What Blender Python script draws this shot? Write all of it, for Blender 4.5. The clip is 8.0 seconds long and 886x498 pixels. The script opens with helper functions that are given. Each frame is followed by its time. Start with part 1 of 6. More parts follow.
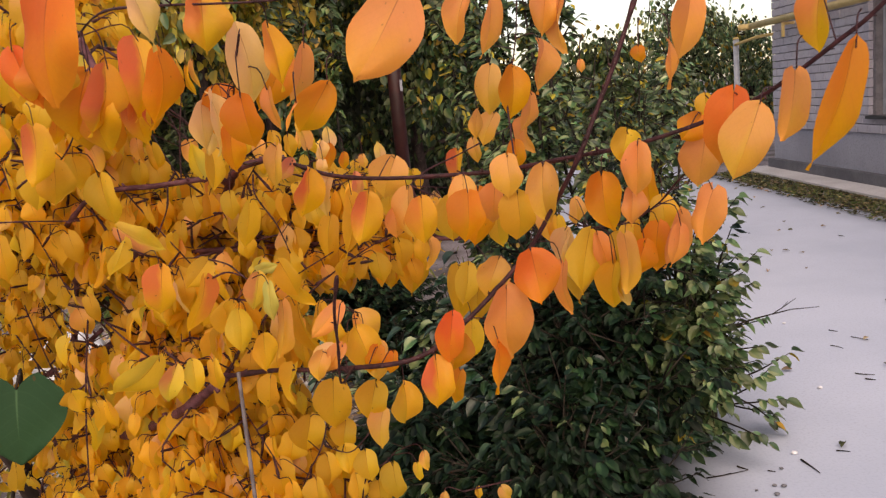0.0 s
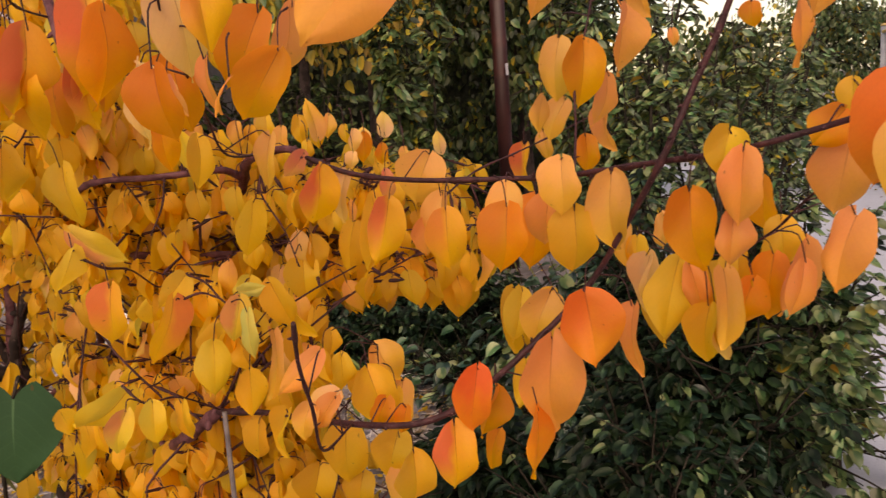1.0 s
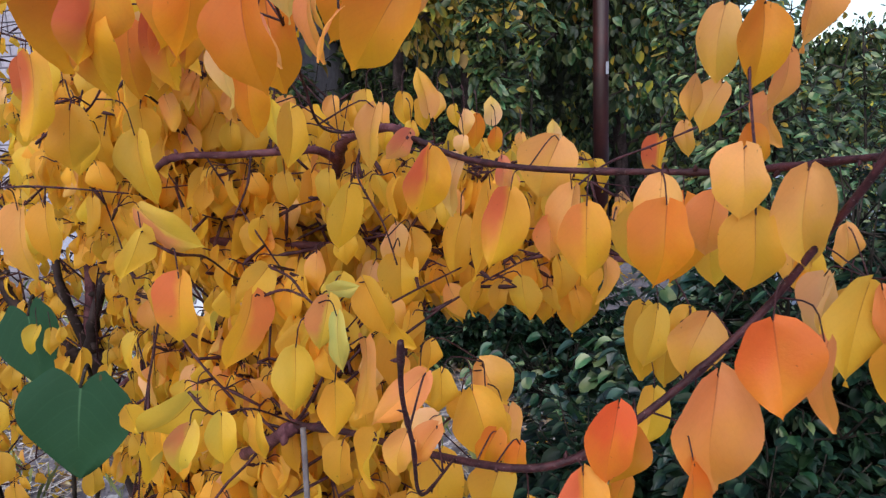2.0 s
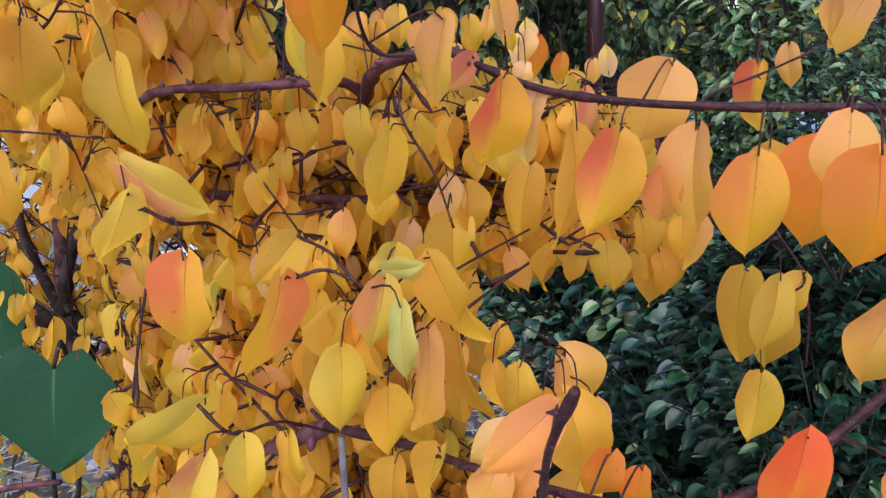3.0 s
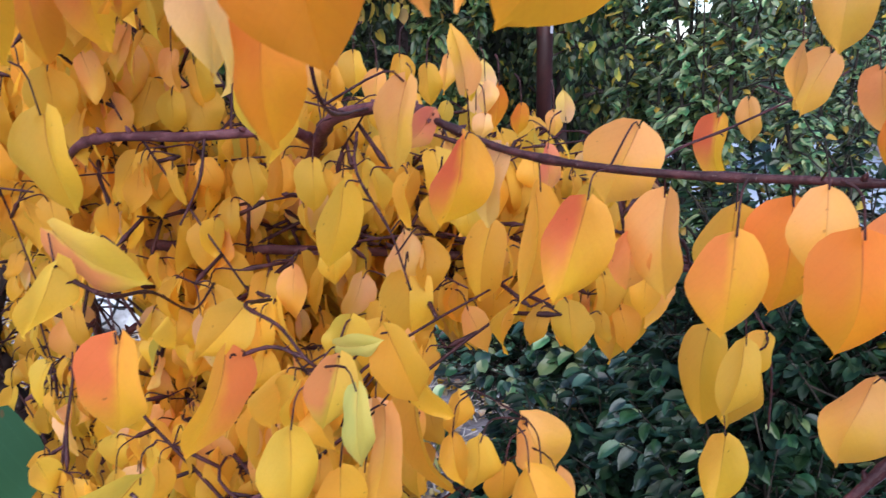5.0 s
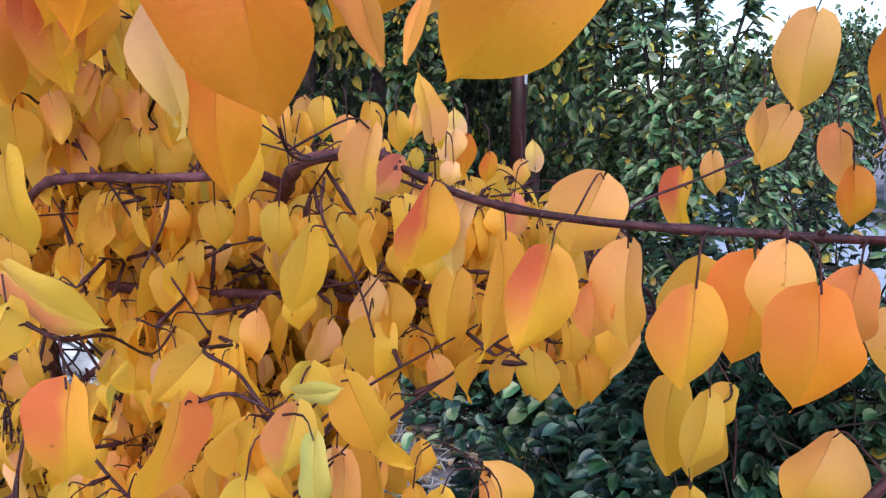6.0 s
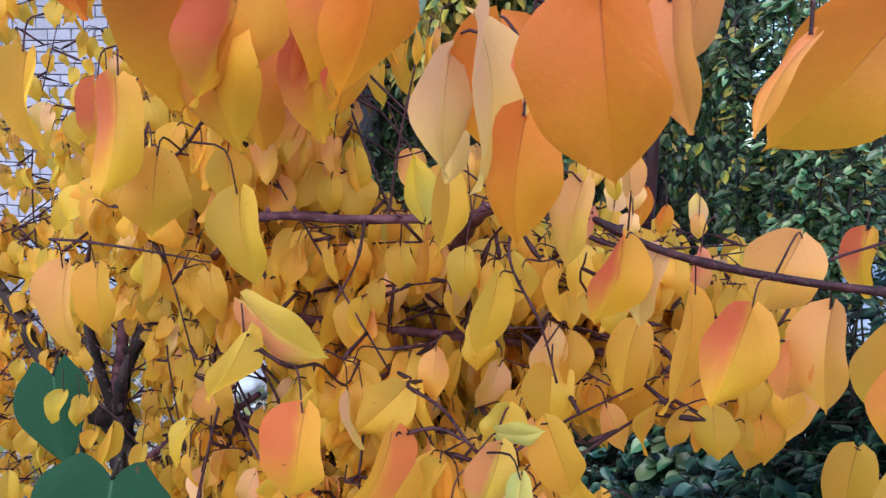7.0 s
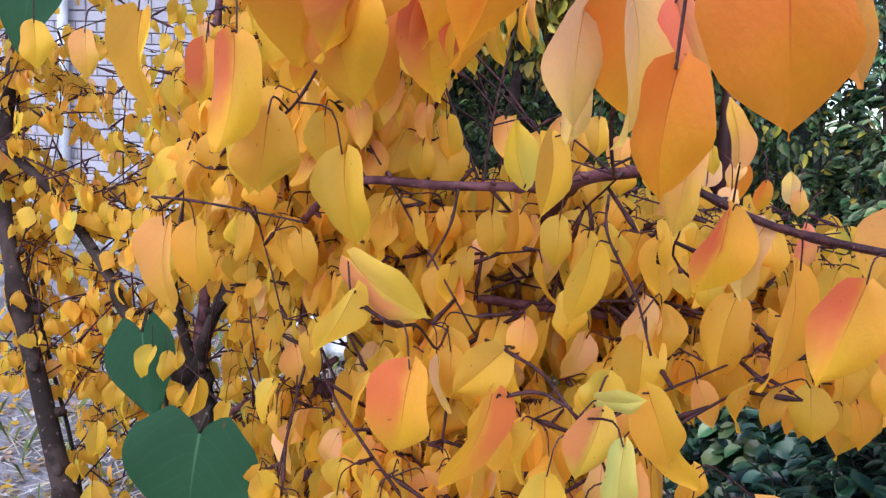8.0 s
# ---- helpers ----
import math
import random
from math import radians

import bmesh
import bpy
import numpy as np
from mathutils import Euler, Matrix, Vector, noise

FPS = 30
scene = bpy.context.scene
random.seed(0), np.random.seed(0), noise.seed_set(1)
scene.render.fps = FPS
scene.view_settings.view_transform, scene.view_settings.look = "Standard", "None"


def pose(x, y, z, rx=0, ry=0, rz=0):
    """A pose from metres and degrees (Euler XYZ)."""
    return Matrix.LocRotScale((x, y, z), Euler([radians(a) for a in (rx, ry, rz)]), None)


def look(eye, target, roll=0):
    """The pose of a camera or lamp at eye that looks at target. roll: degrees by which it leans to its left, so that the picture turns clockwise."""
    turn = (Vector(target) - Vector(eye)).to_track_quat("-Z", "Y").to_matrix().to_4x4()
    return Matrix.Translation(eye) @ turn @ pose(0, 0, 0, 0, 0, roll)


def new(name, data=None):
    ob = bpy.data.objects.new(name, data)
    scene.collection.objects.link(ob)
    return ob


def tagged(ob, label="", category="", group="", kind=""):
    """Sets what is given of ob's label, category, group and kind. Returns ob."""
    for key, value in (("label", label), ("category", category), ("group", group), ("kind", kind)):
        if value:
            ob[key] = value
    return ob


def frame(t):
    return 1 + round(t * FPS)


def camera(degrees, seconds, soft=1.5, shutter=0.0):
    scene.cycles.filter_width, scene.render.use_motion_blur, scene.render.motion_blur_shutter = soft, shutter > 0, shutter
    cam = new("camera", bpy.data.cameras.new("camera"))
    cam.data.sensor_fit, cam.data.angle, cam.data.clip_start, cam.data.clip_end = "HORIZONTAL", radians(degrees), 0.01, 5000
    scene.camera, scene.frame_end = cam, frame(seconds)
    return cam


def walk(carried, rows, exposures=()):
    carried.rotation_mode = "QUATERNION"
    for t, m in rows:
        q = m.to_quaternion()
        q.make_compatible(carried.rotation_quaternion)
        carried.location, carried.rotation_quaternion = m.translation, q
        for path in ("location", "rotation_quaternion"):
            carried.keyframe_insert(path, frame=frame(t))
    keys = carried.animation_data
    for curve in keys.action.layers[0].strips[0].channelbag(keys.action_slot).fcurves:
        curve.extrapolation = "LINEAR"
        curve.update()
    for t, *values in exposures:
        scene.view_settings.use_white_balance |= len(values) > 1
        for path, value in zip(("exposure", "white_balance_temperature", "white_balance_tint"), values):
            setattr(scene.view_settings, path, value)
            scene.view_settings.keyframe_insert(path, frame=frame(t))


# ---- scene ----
cam = camera(57.6, 8.0, 1.3, 0.15)
PATH = [
    (0, (0.0, 0.0, 1.37), (0.0, 1.968, 1.016), -5.5),
    (0.5, (0.029, 0.179, 1.356), (-0.018, 2.145, 0.995), -4.2),
    (1, (0.1, 0.317, 1.357), (-0.179, 2.263, 0.992), -4.3),
    (1.5, (0.1, 0.372, 1.351), (-0.417, 2.267, 0.972), -4.0),
    (1.7, (0.077, 0.41, 1.338), (-0.436, 2.314, 1.007), -2.8),
    (2.8, (-0.105, 0.652, 1.321), (-0.504, 2.55, 0.834), -2.5),
    (3, (-0.121, 0.672, 1.316), (-0.531, 2.561, 0.805), -2.3),
    (3.5, (-0.148, 0.68, 1.312), (-0.635, 2.544, 0.772), -2.6),
    (4, (-0.17, 0.68, 1.303), (-0.661, 2.535, 0.739), -2.2),
    (4.5, (-0.159, 0.697, 1.311), (-0.547, 2.587, 0.785), -2.2),
    (5, (-0.138, 0.718, 1.344), (-0.422, 2.643, 0.883), -1.0),
    (5.2, (-0.119, 0.727, 1.352), (-0.335, 2.668, 0.92), -0.2),
    (6.3, (-0.149, 0.712, 1.343), (-0.386, 2.67, 1.013), 0.8),
    (6.5, (-0.167, 0.7, 1.348), (-0.497, 2.647, 1.035), 0.8),
    (7, (-0.194, 0.685, 1.35), (-0.7, 2.604, 1.102), 1.8),
    (7.5, (-0.221, 0.679, 1.345), (-0.823, 2.566, 1.071), 2.8),
    (8, (-0.225, 0.673, 1.338), (-0.871, 2.54, 1.028), 3.1),
]
walk(cam, [(t, look(eye, target, roll)) for t, eye, target, roll in PATH], exposures=((0.0, 0.88, 8600, 22), (0.5, 0.89, 8800, 23), (1.0, 0.87, 9900, 25), (1.5, 0.88, 7000, 15), (3.0, 1.20, 5650, 11), (4.0, 1.28, 6400, 15), (4.5, 1.34, 6300, 14), (5.0, 1.39, 5700, 13), (6.5, 1.28, 5550, 12), (7.0, 1.26, 5300, 9), (8.0, 1.33, 5600, 12)))

# ---- light ----
world = bpy.data.worlds.new("world")
scene.world = world
world.use_nodes = True
sky = world.node_tree.nodes.new("ShaderNodeTexSky")
sky.sky_type = "NISHITA"
sky.sun_disc = False
sky.sun_elevation, sky.sun_rotation = radians(45), radians(175)
sky.dust_density, sky.air_density = 1.2, 1.0
back = world.node_tree.nodes["Background"]
back.inputs["Strength"].default_value = 0.12
world.node_tree.links.new(sky.outputs[0], back.inputs[0])
sun_data = bpy.data.lights.new("sun", "SUN")
sun_data.energy, sun_data.angle, sun_data.color = 2.3, radians(90), (1.0, 0.96, 0.9)
sun = new("sun", sun_data)
sun.matrix_world = look((0.6, -5.0, 7.5), (0, 2, 0.5))


# ---- material tools ----
def rgb(c):
    return (c[0], c[1], c[2], 1.0)


class Nodes:
    """A short hand for one node material."""

    def __init__(self, name):
        self.mat = bpy.data.materials.new(name)
        self.mat.use_nodes = True
        self.tree = self.mat.node_tree
        self.out = self.tree.nodes["Material Output"]
        self.bsdf = self.tree.nodes["Principled BSDF"]

    def add(self, kind, **inputs):
        node = self.tree.nodes.new(kind)
        for key, value in inputs.items():
            self.put(node.inputs[key.replace("_", " ")], value)
        return node

    def put(self, socket, value):
        if isinstance(value, bpy.types.NodeSocket):
            self.tree.links.new(value, socket)
        else:
            socket.default_value = value

    def math(self, op, a, b=0.0, c=0.0, clamp=False):
        node = self.tree.nodes.new("ShaderNodeMath")
        node.operation, node.use_clamp = op, clamp
        for n, v in enumerate((a, b, c)):
            self.put(node.inputs[n], v)
        return node.outputs[0]

    def mix(self, f, a, b):
        node = self.tree.nodes.new("ShaderNodeMix")
        node.data_type = "RGBA"
        self.put(node.inputs[0], f)
        self.put(node.inputs[6], rgb(a) if isinstance(a, tuple) else a)
        self.put(node.inputs[7], rgb(b) if isinstance(b, tuple) else b)
        return node.outputs[2]

    def step(self, v, lo, hi):
        node = self.tree.nodes.new("ShaderNodeMapRange")
        node.interpolation_type = "SMOOTHSTEP"
        self.put(node.inputs[0], v)
        self.put(node.inputs[1], lo)
        self.put(node.inputs[2], hi)
        return node.outputs[0]

    def noise(self, vector, scale, detail=3.0, rough=0.55):
        node = self.add("ShaderNodeTexNoise", Scale=scale, Detail=detail, Roughness=rough)
        if vector is not None:
            self.put(node.inputs["Vector"], vector)
        return node.outputs[0]

    def place(self):
        return self.add("ShaderNodeTexCoord").outputs["Object"]

    def uv(self):
        return self.add("ShaderNodeTexCoord").outputs["UV"]

    def chance(self):
        """One random number for each object, and for each island of a joined mesh."""
        a = self.add("ShaderNodeObjectInfo").outputs["Random"]
        b = self.add("ShaderNodeNewGeometry").outputs["Random Per Island"]
        return self.math("FRACT", self.math("ADD", a, b))

    def bump(self, height, strength=0.3, distance=0.01):
        node = self.add("ShaderNodeBump", Strength=strength, Distance=distance, Height=height)
        self.put(self.bsdf.inputs["Normal"], node.outputs[0])
        return node.outputs[0]

    def finish(self, colour, rough=0.6, metal=0.0, spec=0.5):
        self.put(self.bsdf.inputs["Base Color"], rgb(colour) if isinstance(colour, tuple) else colour)
        self.put(self.bsdf.inputs["Roughness"], rough)
        self.put(self.bsdf.inputs["Metallic"], metal)
        self.put(self.bsdf.inputs["Specular IOR Level"], spec)
        return self.mat


def leaf_material(name, base, tip, side, blush=0.5, thin=0.4, spread=0.25, rough=0.46, rib=(0.3, 0.05, 0.02), gloss=0.28, ribbed=0.6, patch=0.0):
    """A leaf blade: base colour to tip colour, one half tinged with a side colour, a midrib, side veins and small spots."""
    n = Nodes(name)
    uv = n.uv()
    parts = n.add("ShaderNodeSeparateXYZ", Vector=uv)
    u, v = parts.outputs[0], parts.outputs[1]
    r = n.chance()
    r2 = n.math("FRACT", n.math("MULTIPLY", r, 17.3))
    r3 = n.math("FRACT", n.math("MULTIPLY", r, 71.7))
    shift = n.add("ShaderNodeCombineXYZ", X=n.math("MULTIPLY", r, 40.0), Y=n.math("MULTIPLY", r2, 40.0), Z=0.0)
    moved = n.tree.nodes.new("ShaderNodeVectorMath")
    n.put(moved.inputs[0], uv)
    n.put(moved.inputs[1], shift.outputs[0])
    where = moved.outputs[0]
    cloud = n.noise(where, 2.2, 2.0)
    grain = n.noise(where, 26.0, 3.0)
    along = n.step(n.math("ADD", v, n.math("MULTIPLY", n.math("SUBTRACT", cloud, 0.5), 0.9)), 0.05, 0.8)
    colour = n.mix(along, base, tip)
    # one half's tint: its blush, with some of the fold's shading coloured in
    half = n.math("SUBTRACT", u, 0.5)
    lean = n.step(n.math("SUBTRACT", n.math("MULTIPLY", n.math("SUBTRACT", cloud, 0.5), 0.4), half), -0.05, 0.16)
    fade = n.step(v, 1.05, 0.25)
    colour = n.mix(n.math("MULTIPLY", n.math("MULTIPLY", lean, fade), n.math("MULTIPLY", n.math("ADD", r3, 0.25), blush)), colour, side)
    hsv = n.add("ShaderNodeHueSaturation", Color=colour,
                Hue=n.math("ADD", 0.5, n.math("MULTIPLY", n.math("SUBTRACT", r3, 0.5), 0.035 * spread * 4)),
                Value=n.math("ADD", 1.0 - spread, n.math("MULTIPLY", r2, 2 * spread)))
    colour = hsv.outputs[0]
    # patch darkens noise clumps: leaf variety, and shade among leaves put in colour
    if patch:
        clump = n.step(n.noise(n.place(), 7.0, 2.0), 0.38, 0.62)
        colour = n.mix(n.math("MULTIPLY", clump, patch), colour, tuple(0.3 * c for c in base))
    colour = n.mix(n.math("MULTIPLY", n.math("SUBTRACT", grain, 0.35), 0.22, clamp=True), colour, (base[0] * 0.55, base[1] * 0.5, base[2] * 0.5))
    side_dist = n.math("ABSOLUTE", half)
    veins = n.math("SINE", n.math("MULTIPLY", n.math("SUBTRACT", n.math("MULTIPLY", v, 1.0), n.math("MULTIPLY", side_dist, 0.9)), 42.0))
    vein = n.math("MULTIPLY", n.step(veins, 0.86, 1.0), 0.03)
    colour = n.mix(vein, colour, rib)
    mid = n.step(side_dist, n.math("SUBTRACT", 0.02, n.math("MULTIPLY", v, 0.018)), 0.0)
    colour = n.mix(n.math("MULTIPLY", n.math("MULTIPLY", mid, ribbed), n.step(v, 0.8, 0.1)), colour, rib)
    spots = n.step(n.noise(where, 9.0, 1.0), 0.75, 0.79)
    colour = n.mix(n.math("MULTIPLY", spots, 0.4), colour, (0.12, 0.035, 0.012))
    n.bump(n.math("ADD", n.math("MULTIPLY", veins, 0.08), grain), 0.22, 0.002)
    n.finish(colour, rough, 0.0, gloss)
    light = n.add("ShaderNodeBsdfTranslucent", Color=colour)
    both = n.tree.nodes.new("ShaderNodeMixShader")
    n.put(both.inputs[0], thin)
    n.tree.links.new(n.bsdf.outputs[0], both.inputs[1])
    n.tree.links.new(light.outputs[0], both.inputs[2])
    n.tree.links.new(both.outputs[0], n.out.inputs[0])
    return n.mat


def rough_material(name, a, b, scale=8.0, rough=0.8, bump=0.4, depth=0.01, c=None, fine=60.0, spec=0.4):
    """Two colours at two scales, with relief."""
    n = Nodes(name)
    p = n.place()
    big, small = n.noise(p, scale, 4.0), n.noise(p, fine, 4.0)
    colour = n.mix(n.step(big, 0.35, 0.65), a, b)
    colour = n.mix(n.math("MULTIPLY", n.step(small, 0.45, 0.75), 0.5), colour, c or tuple(v * 0.55 for v in a))
    n.bump(n.math("ADD", big, small), bump, depth)
    return n.finish(colour, rough, 0.0, spec)


def tinted_material(name, a, b, rough=0.7, scale=30.0, bump=0.3):
    """One colour a piece, between a and b, with grain."""
    n = Nodes(name)
    p = n.place()
    r = n.chance()
    grain = n.noise(p, scale, 4.0)
    colour = n.mix(r, a, b)
    colour = n.mix(n.math("MULTIPLY", n.step(grain, 0.4, 0.75), 0.45), colour, tuple(v * 0.6 for v in a))
    n.bump(grain, bump, 0.004)
    return n.finish(colour, rough)


def bark_material(name, a, b, scale=40.0, rough=0.6):
    n = Nodes(name)
    p = n.place()
    big, small = n.noise(p, scale, 3.0), n.noise(p, scale * 6, 3.0)
    colour = n.mix(n.step(big, 0.4, 0.62), a, b)
    dots = n.step(n.noise(p, scale * 5, 1.0), 0.68, 0.74)
    colour = n.mix(n.math("MULTIPLY", dots, 0.25), colour, (0.3, 0.22, 0.2))
    n.bump(n.math("ADD", big, small), 0.5, 0.003)
    return n.finish(colour, rough, 0.0, 0.2)


LEAF = {
    "gold": leaf_material("leaf_gold", (0.84, 0.485, 0.052), (0.82, 0.475, 0.034), (0.82, 0.34, 0.07), 0.4, 0.67, 0.15),
    "yellow": leaf_material("leaf_yellow", (0.85, 0.525, 0.068), (0.82, 0.495, 0.04), (0.74, 0.49, 0.075), 0.5, 0.67, 0.15),
    "orange": leaf_material("leaf_orange", (0.8, 0.26, 0.03), (0.8, 0.35, 0.016), (0.78, 0.19, 0.03), 0.6, 0.67, 0.12),
    "red": leaf_material("leaf_red", (0.76, 0.15, 0.03), (0.78, 0.25, 0.022), (0.74, 0.12, 0.03), 0.6, 0.57, 0.1),
    "redgold": leaf_material("leaf_red_gold", (0.8, 0.37, 0.045), (0.8, 0.44, 0.022), (0.74, 0.15, 0.065), 1.2, 0.57, 0.1),
    "salmon": leaf_material("leaf_salmon", (0.8, 0.31, 0.095), (0.8, 0.35, 0.06), (0.8, 0.26, 0.1), 0.6, 0.57, 0.1),
    "peach": leaf_material("leaf_peach", (0.82, 0.42, 0.12), (0.8, 0.45, 0.055), (0.82, 0.34, 0.11), 0.6, 0.57, 0.1),
    "pale": leaf_material("leaf_pale", (0.84, 0.52, 0.22), (0.8, 0.52, 0.12), (0.85, 0.46, 0.25), 0.7, 0.57, 0.1),
    "pink": leaf_material("leaf_pink", (0.8, 0.27, 0.15), (0.8, 0.4, 0.11), (0.76, 0.2, 0.13), 0.8, 0.57, 0.1),
    "greengold": leaf_material("leaf_green_gold", (0.77, 0.5, 0.05), (0.77, 0.48, 0.028), (0.55, 0.47, 0.08), 0.9, 0.57, 0.1),
    "green": leaf_material("leaf_green", (0.6, 0.5, 0.12), (0.54, 0.47, 0.1), (0.42, 0.45, 0.13), 0.9, 0.57, 0.1),
    "pinkgreen": leaf_material("leaf_pink_green", (0.75, 0.49, 0.08), (0.7, 0.5, 0.05), (0.74, 0.27, 0.1), 1.4, 0.57, 0.1),
    "olive": leaf_material("leaf_olive", (0.79, 0.48, 0.05), (0.74, 0.45, 0.03), (0.64, 0.45, 0.06), 0.8, 0.57, 0.1),
}
# near-black base carries the shrub's inner shade; its paler side half, the highlights
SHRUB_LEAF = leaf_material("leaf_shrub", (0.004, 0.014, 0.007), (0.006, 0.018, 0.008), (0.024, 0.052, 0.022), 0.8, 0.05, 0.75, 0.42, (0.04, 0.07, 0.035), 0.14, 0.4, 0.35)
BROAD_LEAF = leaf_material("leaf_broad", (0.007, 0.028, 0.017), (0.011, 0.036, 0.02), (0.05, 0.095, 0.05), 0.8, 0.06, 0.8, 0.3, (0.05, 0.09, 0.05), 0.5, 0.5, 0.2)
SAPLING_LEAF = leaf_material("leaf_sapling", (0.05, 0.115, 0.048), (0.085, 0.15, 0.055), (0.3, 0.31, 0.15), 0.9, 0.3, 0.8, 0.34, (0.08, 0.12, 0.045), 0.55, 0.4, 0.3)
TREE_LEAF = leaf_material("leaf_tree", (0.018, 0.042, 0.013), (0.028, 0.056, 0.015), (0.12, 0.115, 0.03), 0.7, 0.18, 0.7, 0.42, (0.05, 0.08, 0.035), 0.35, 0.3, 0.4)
YELLOW_TREE_LEAF = leaf_material("leaf_tree_yellowing", (0.34, 0.25, 0.035), (0.42, 0.3, 0.035), (0.12, 0.15, 0.03), 0.9, 0.4, 0.4, 0.5, (0.12, 0.12, 0.04), 0.4, 0.3)
HEART_LEAF = leaf_material("leaf_heart", (0.016, 0.05, 0.021), (0.018, 0.055, 0.022), (0.013, 0.045, 0.019), 0.4, 0.2, 0.06, 0.6, (0.08, 0.17, 0.08), 0.12, 0.5)
LITTER = leaf_material("leaf_litter", (0.3, 0.2, 0.1), (0.33, 0.26, 0.19), (0.16, 0.1, 0.07), 0.9, 0.1, 0.5, 0.7, (0.15, 0.08, 0.04), 0.2, 0.4)
BARK = bark_material("bark_branch", (0.05, 0.014, 0.018), (0.11, 0.042, 0.05))
TWIG = bark_material("bark_twig", (0.024, 0.007, 0.009), (0.052, 0.016, 0.019), 70.0, 0.5)
TRUNK = bark_material("bark_trunk", (0.017, 0.011, 0.01), (0.044, 0.029, 0.027), 14.0, 0.95)
STEM = bark_material("bark_stem", (0.011, 0.009, 0.007), (0.028, 0.021, 0.016), 30.0, 0.8)
GREY_STEM = bark_material("bark_grey", (0.1, 0.085, 0.088), (0.16, 0.14, 0.145), 40.0, 0.7)
DARK_LITTER = leaf_material("leaf_litter_dark", (0.09, 0.07, 0.035), (0.06, 0.06, 0.025), (0.03, 0.035, 0.015), 0.9, 0.1, 0.6, 0.7, (0.06, 0.05, 0.03), 0.2, 0.4)
SOIL = rough_material("soil", (0.1, 0.086, 0.088), (0.24, 0.215, 0.24), 2.2, 0.95, 0.8, 0.02, (0.07, 0.055, 0.05), 45.0)
CONCRETE = rough_material("concrete_road", (0.33, 0.375, 0.475), (0.39, 0.435, 0.54), 0.7, 0.9, 0.3, 0.004, (0.275, 0.31, 0.385), 90.0)
PAVING = rough_material("pale_concrete", (0.4, 0.39, 0.4), (0.5, 0.49, 0.5), 2.0, 0.9, 0.3, 0.005)
RENDER = rough_material("grey_render", (0.23, 0.235, 0.28), (0.29, 0.295, 0.345), 1.2, 0.9, 0.25, 0.004)
PLINTH = rough_material("dark_plinth", (0.085, 0.085, 0.1), (0.13, 0.13, 0.145), 2.0, 0.85, 0.3, 0.005)
MORTAR = rough_material("mortar", (0.13, 0.12, 0.13), (0.18, 0.165, 0.175), 10.0, 0.95, 0.4, 0.004)
PALE_MORTAR = rough_material("pale_mortar", (0.17, 0.155, 0.17), (0.23, 0.21, 0.23), 10.0, 0.95, 0.4, 0.004)
LANE_BRICK = tinted_material("grey_brick", (0.32, 0.305, 0.35), (0.4, 0.385, 0.43), 0.85)
BRICK = tinted_material("pale_brick", (0.26, 0.238, 0.275), (0.31, 0.29, 0.33), 0.85)
PIPE = rough_material("yellow_paint", (0.5, 0.34, 0.12), (0.62, 0.44, 0.18), 6.0, 0.55, 0.15, 0.002)
GALV = rough_material("grey_metal", (0.27, 0.29, 0.33), (0.36, 0.38, 0.42), 9.0, 0.45, 0.15, 0.002)
RED_PAINT = rough_material("dark_red_paint", (0.022, 0.004, 0.004), (0.04, 0.008, 0.007), 7.0, 0.5, 0.25, 0.003)
WHITE = rough_material("white_plastic", (0.5, 0.51, 0.55), (0.6, 0.61, 0.66), 5.0, 0.45, 0.5, 0.01)
BLACK = rough_material("black_plastic", (0.02, 0.02, 0.022), (0.03, 0.03, 0.032), 9.0, 0.5, 0.2, 0.003)
DARK_GLASS = rough_material("window_glass_dark", (0.03, 0.035, 0.04), (0.04, 0.045, 0.05), 2.0, 0.1, 0.02, 0.001)
HEDGE_SHADE = rough_material("hedge_painted_shade", (0.012, 0.016, 0.01), (0.022, 0.026, 0.016), 9.0, 0.95, 0.8, 0.05)
STRAW = tinted_material("dry_stalk", (0.5, 0.45, 0.42), (0.3, 0.25, 0.2), 0.8)
GRASS = tinted_material("grass_blade", (0.07, 0.13, 0.03), (0.25, 0.24, 0.08), 0.7)


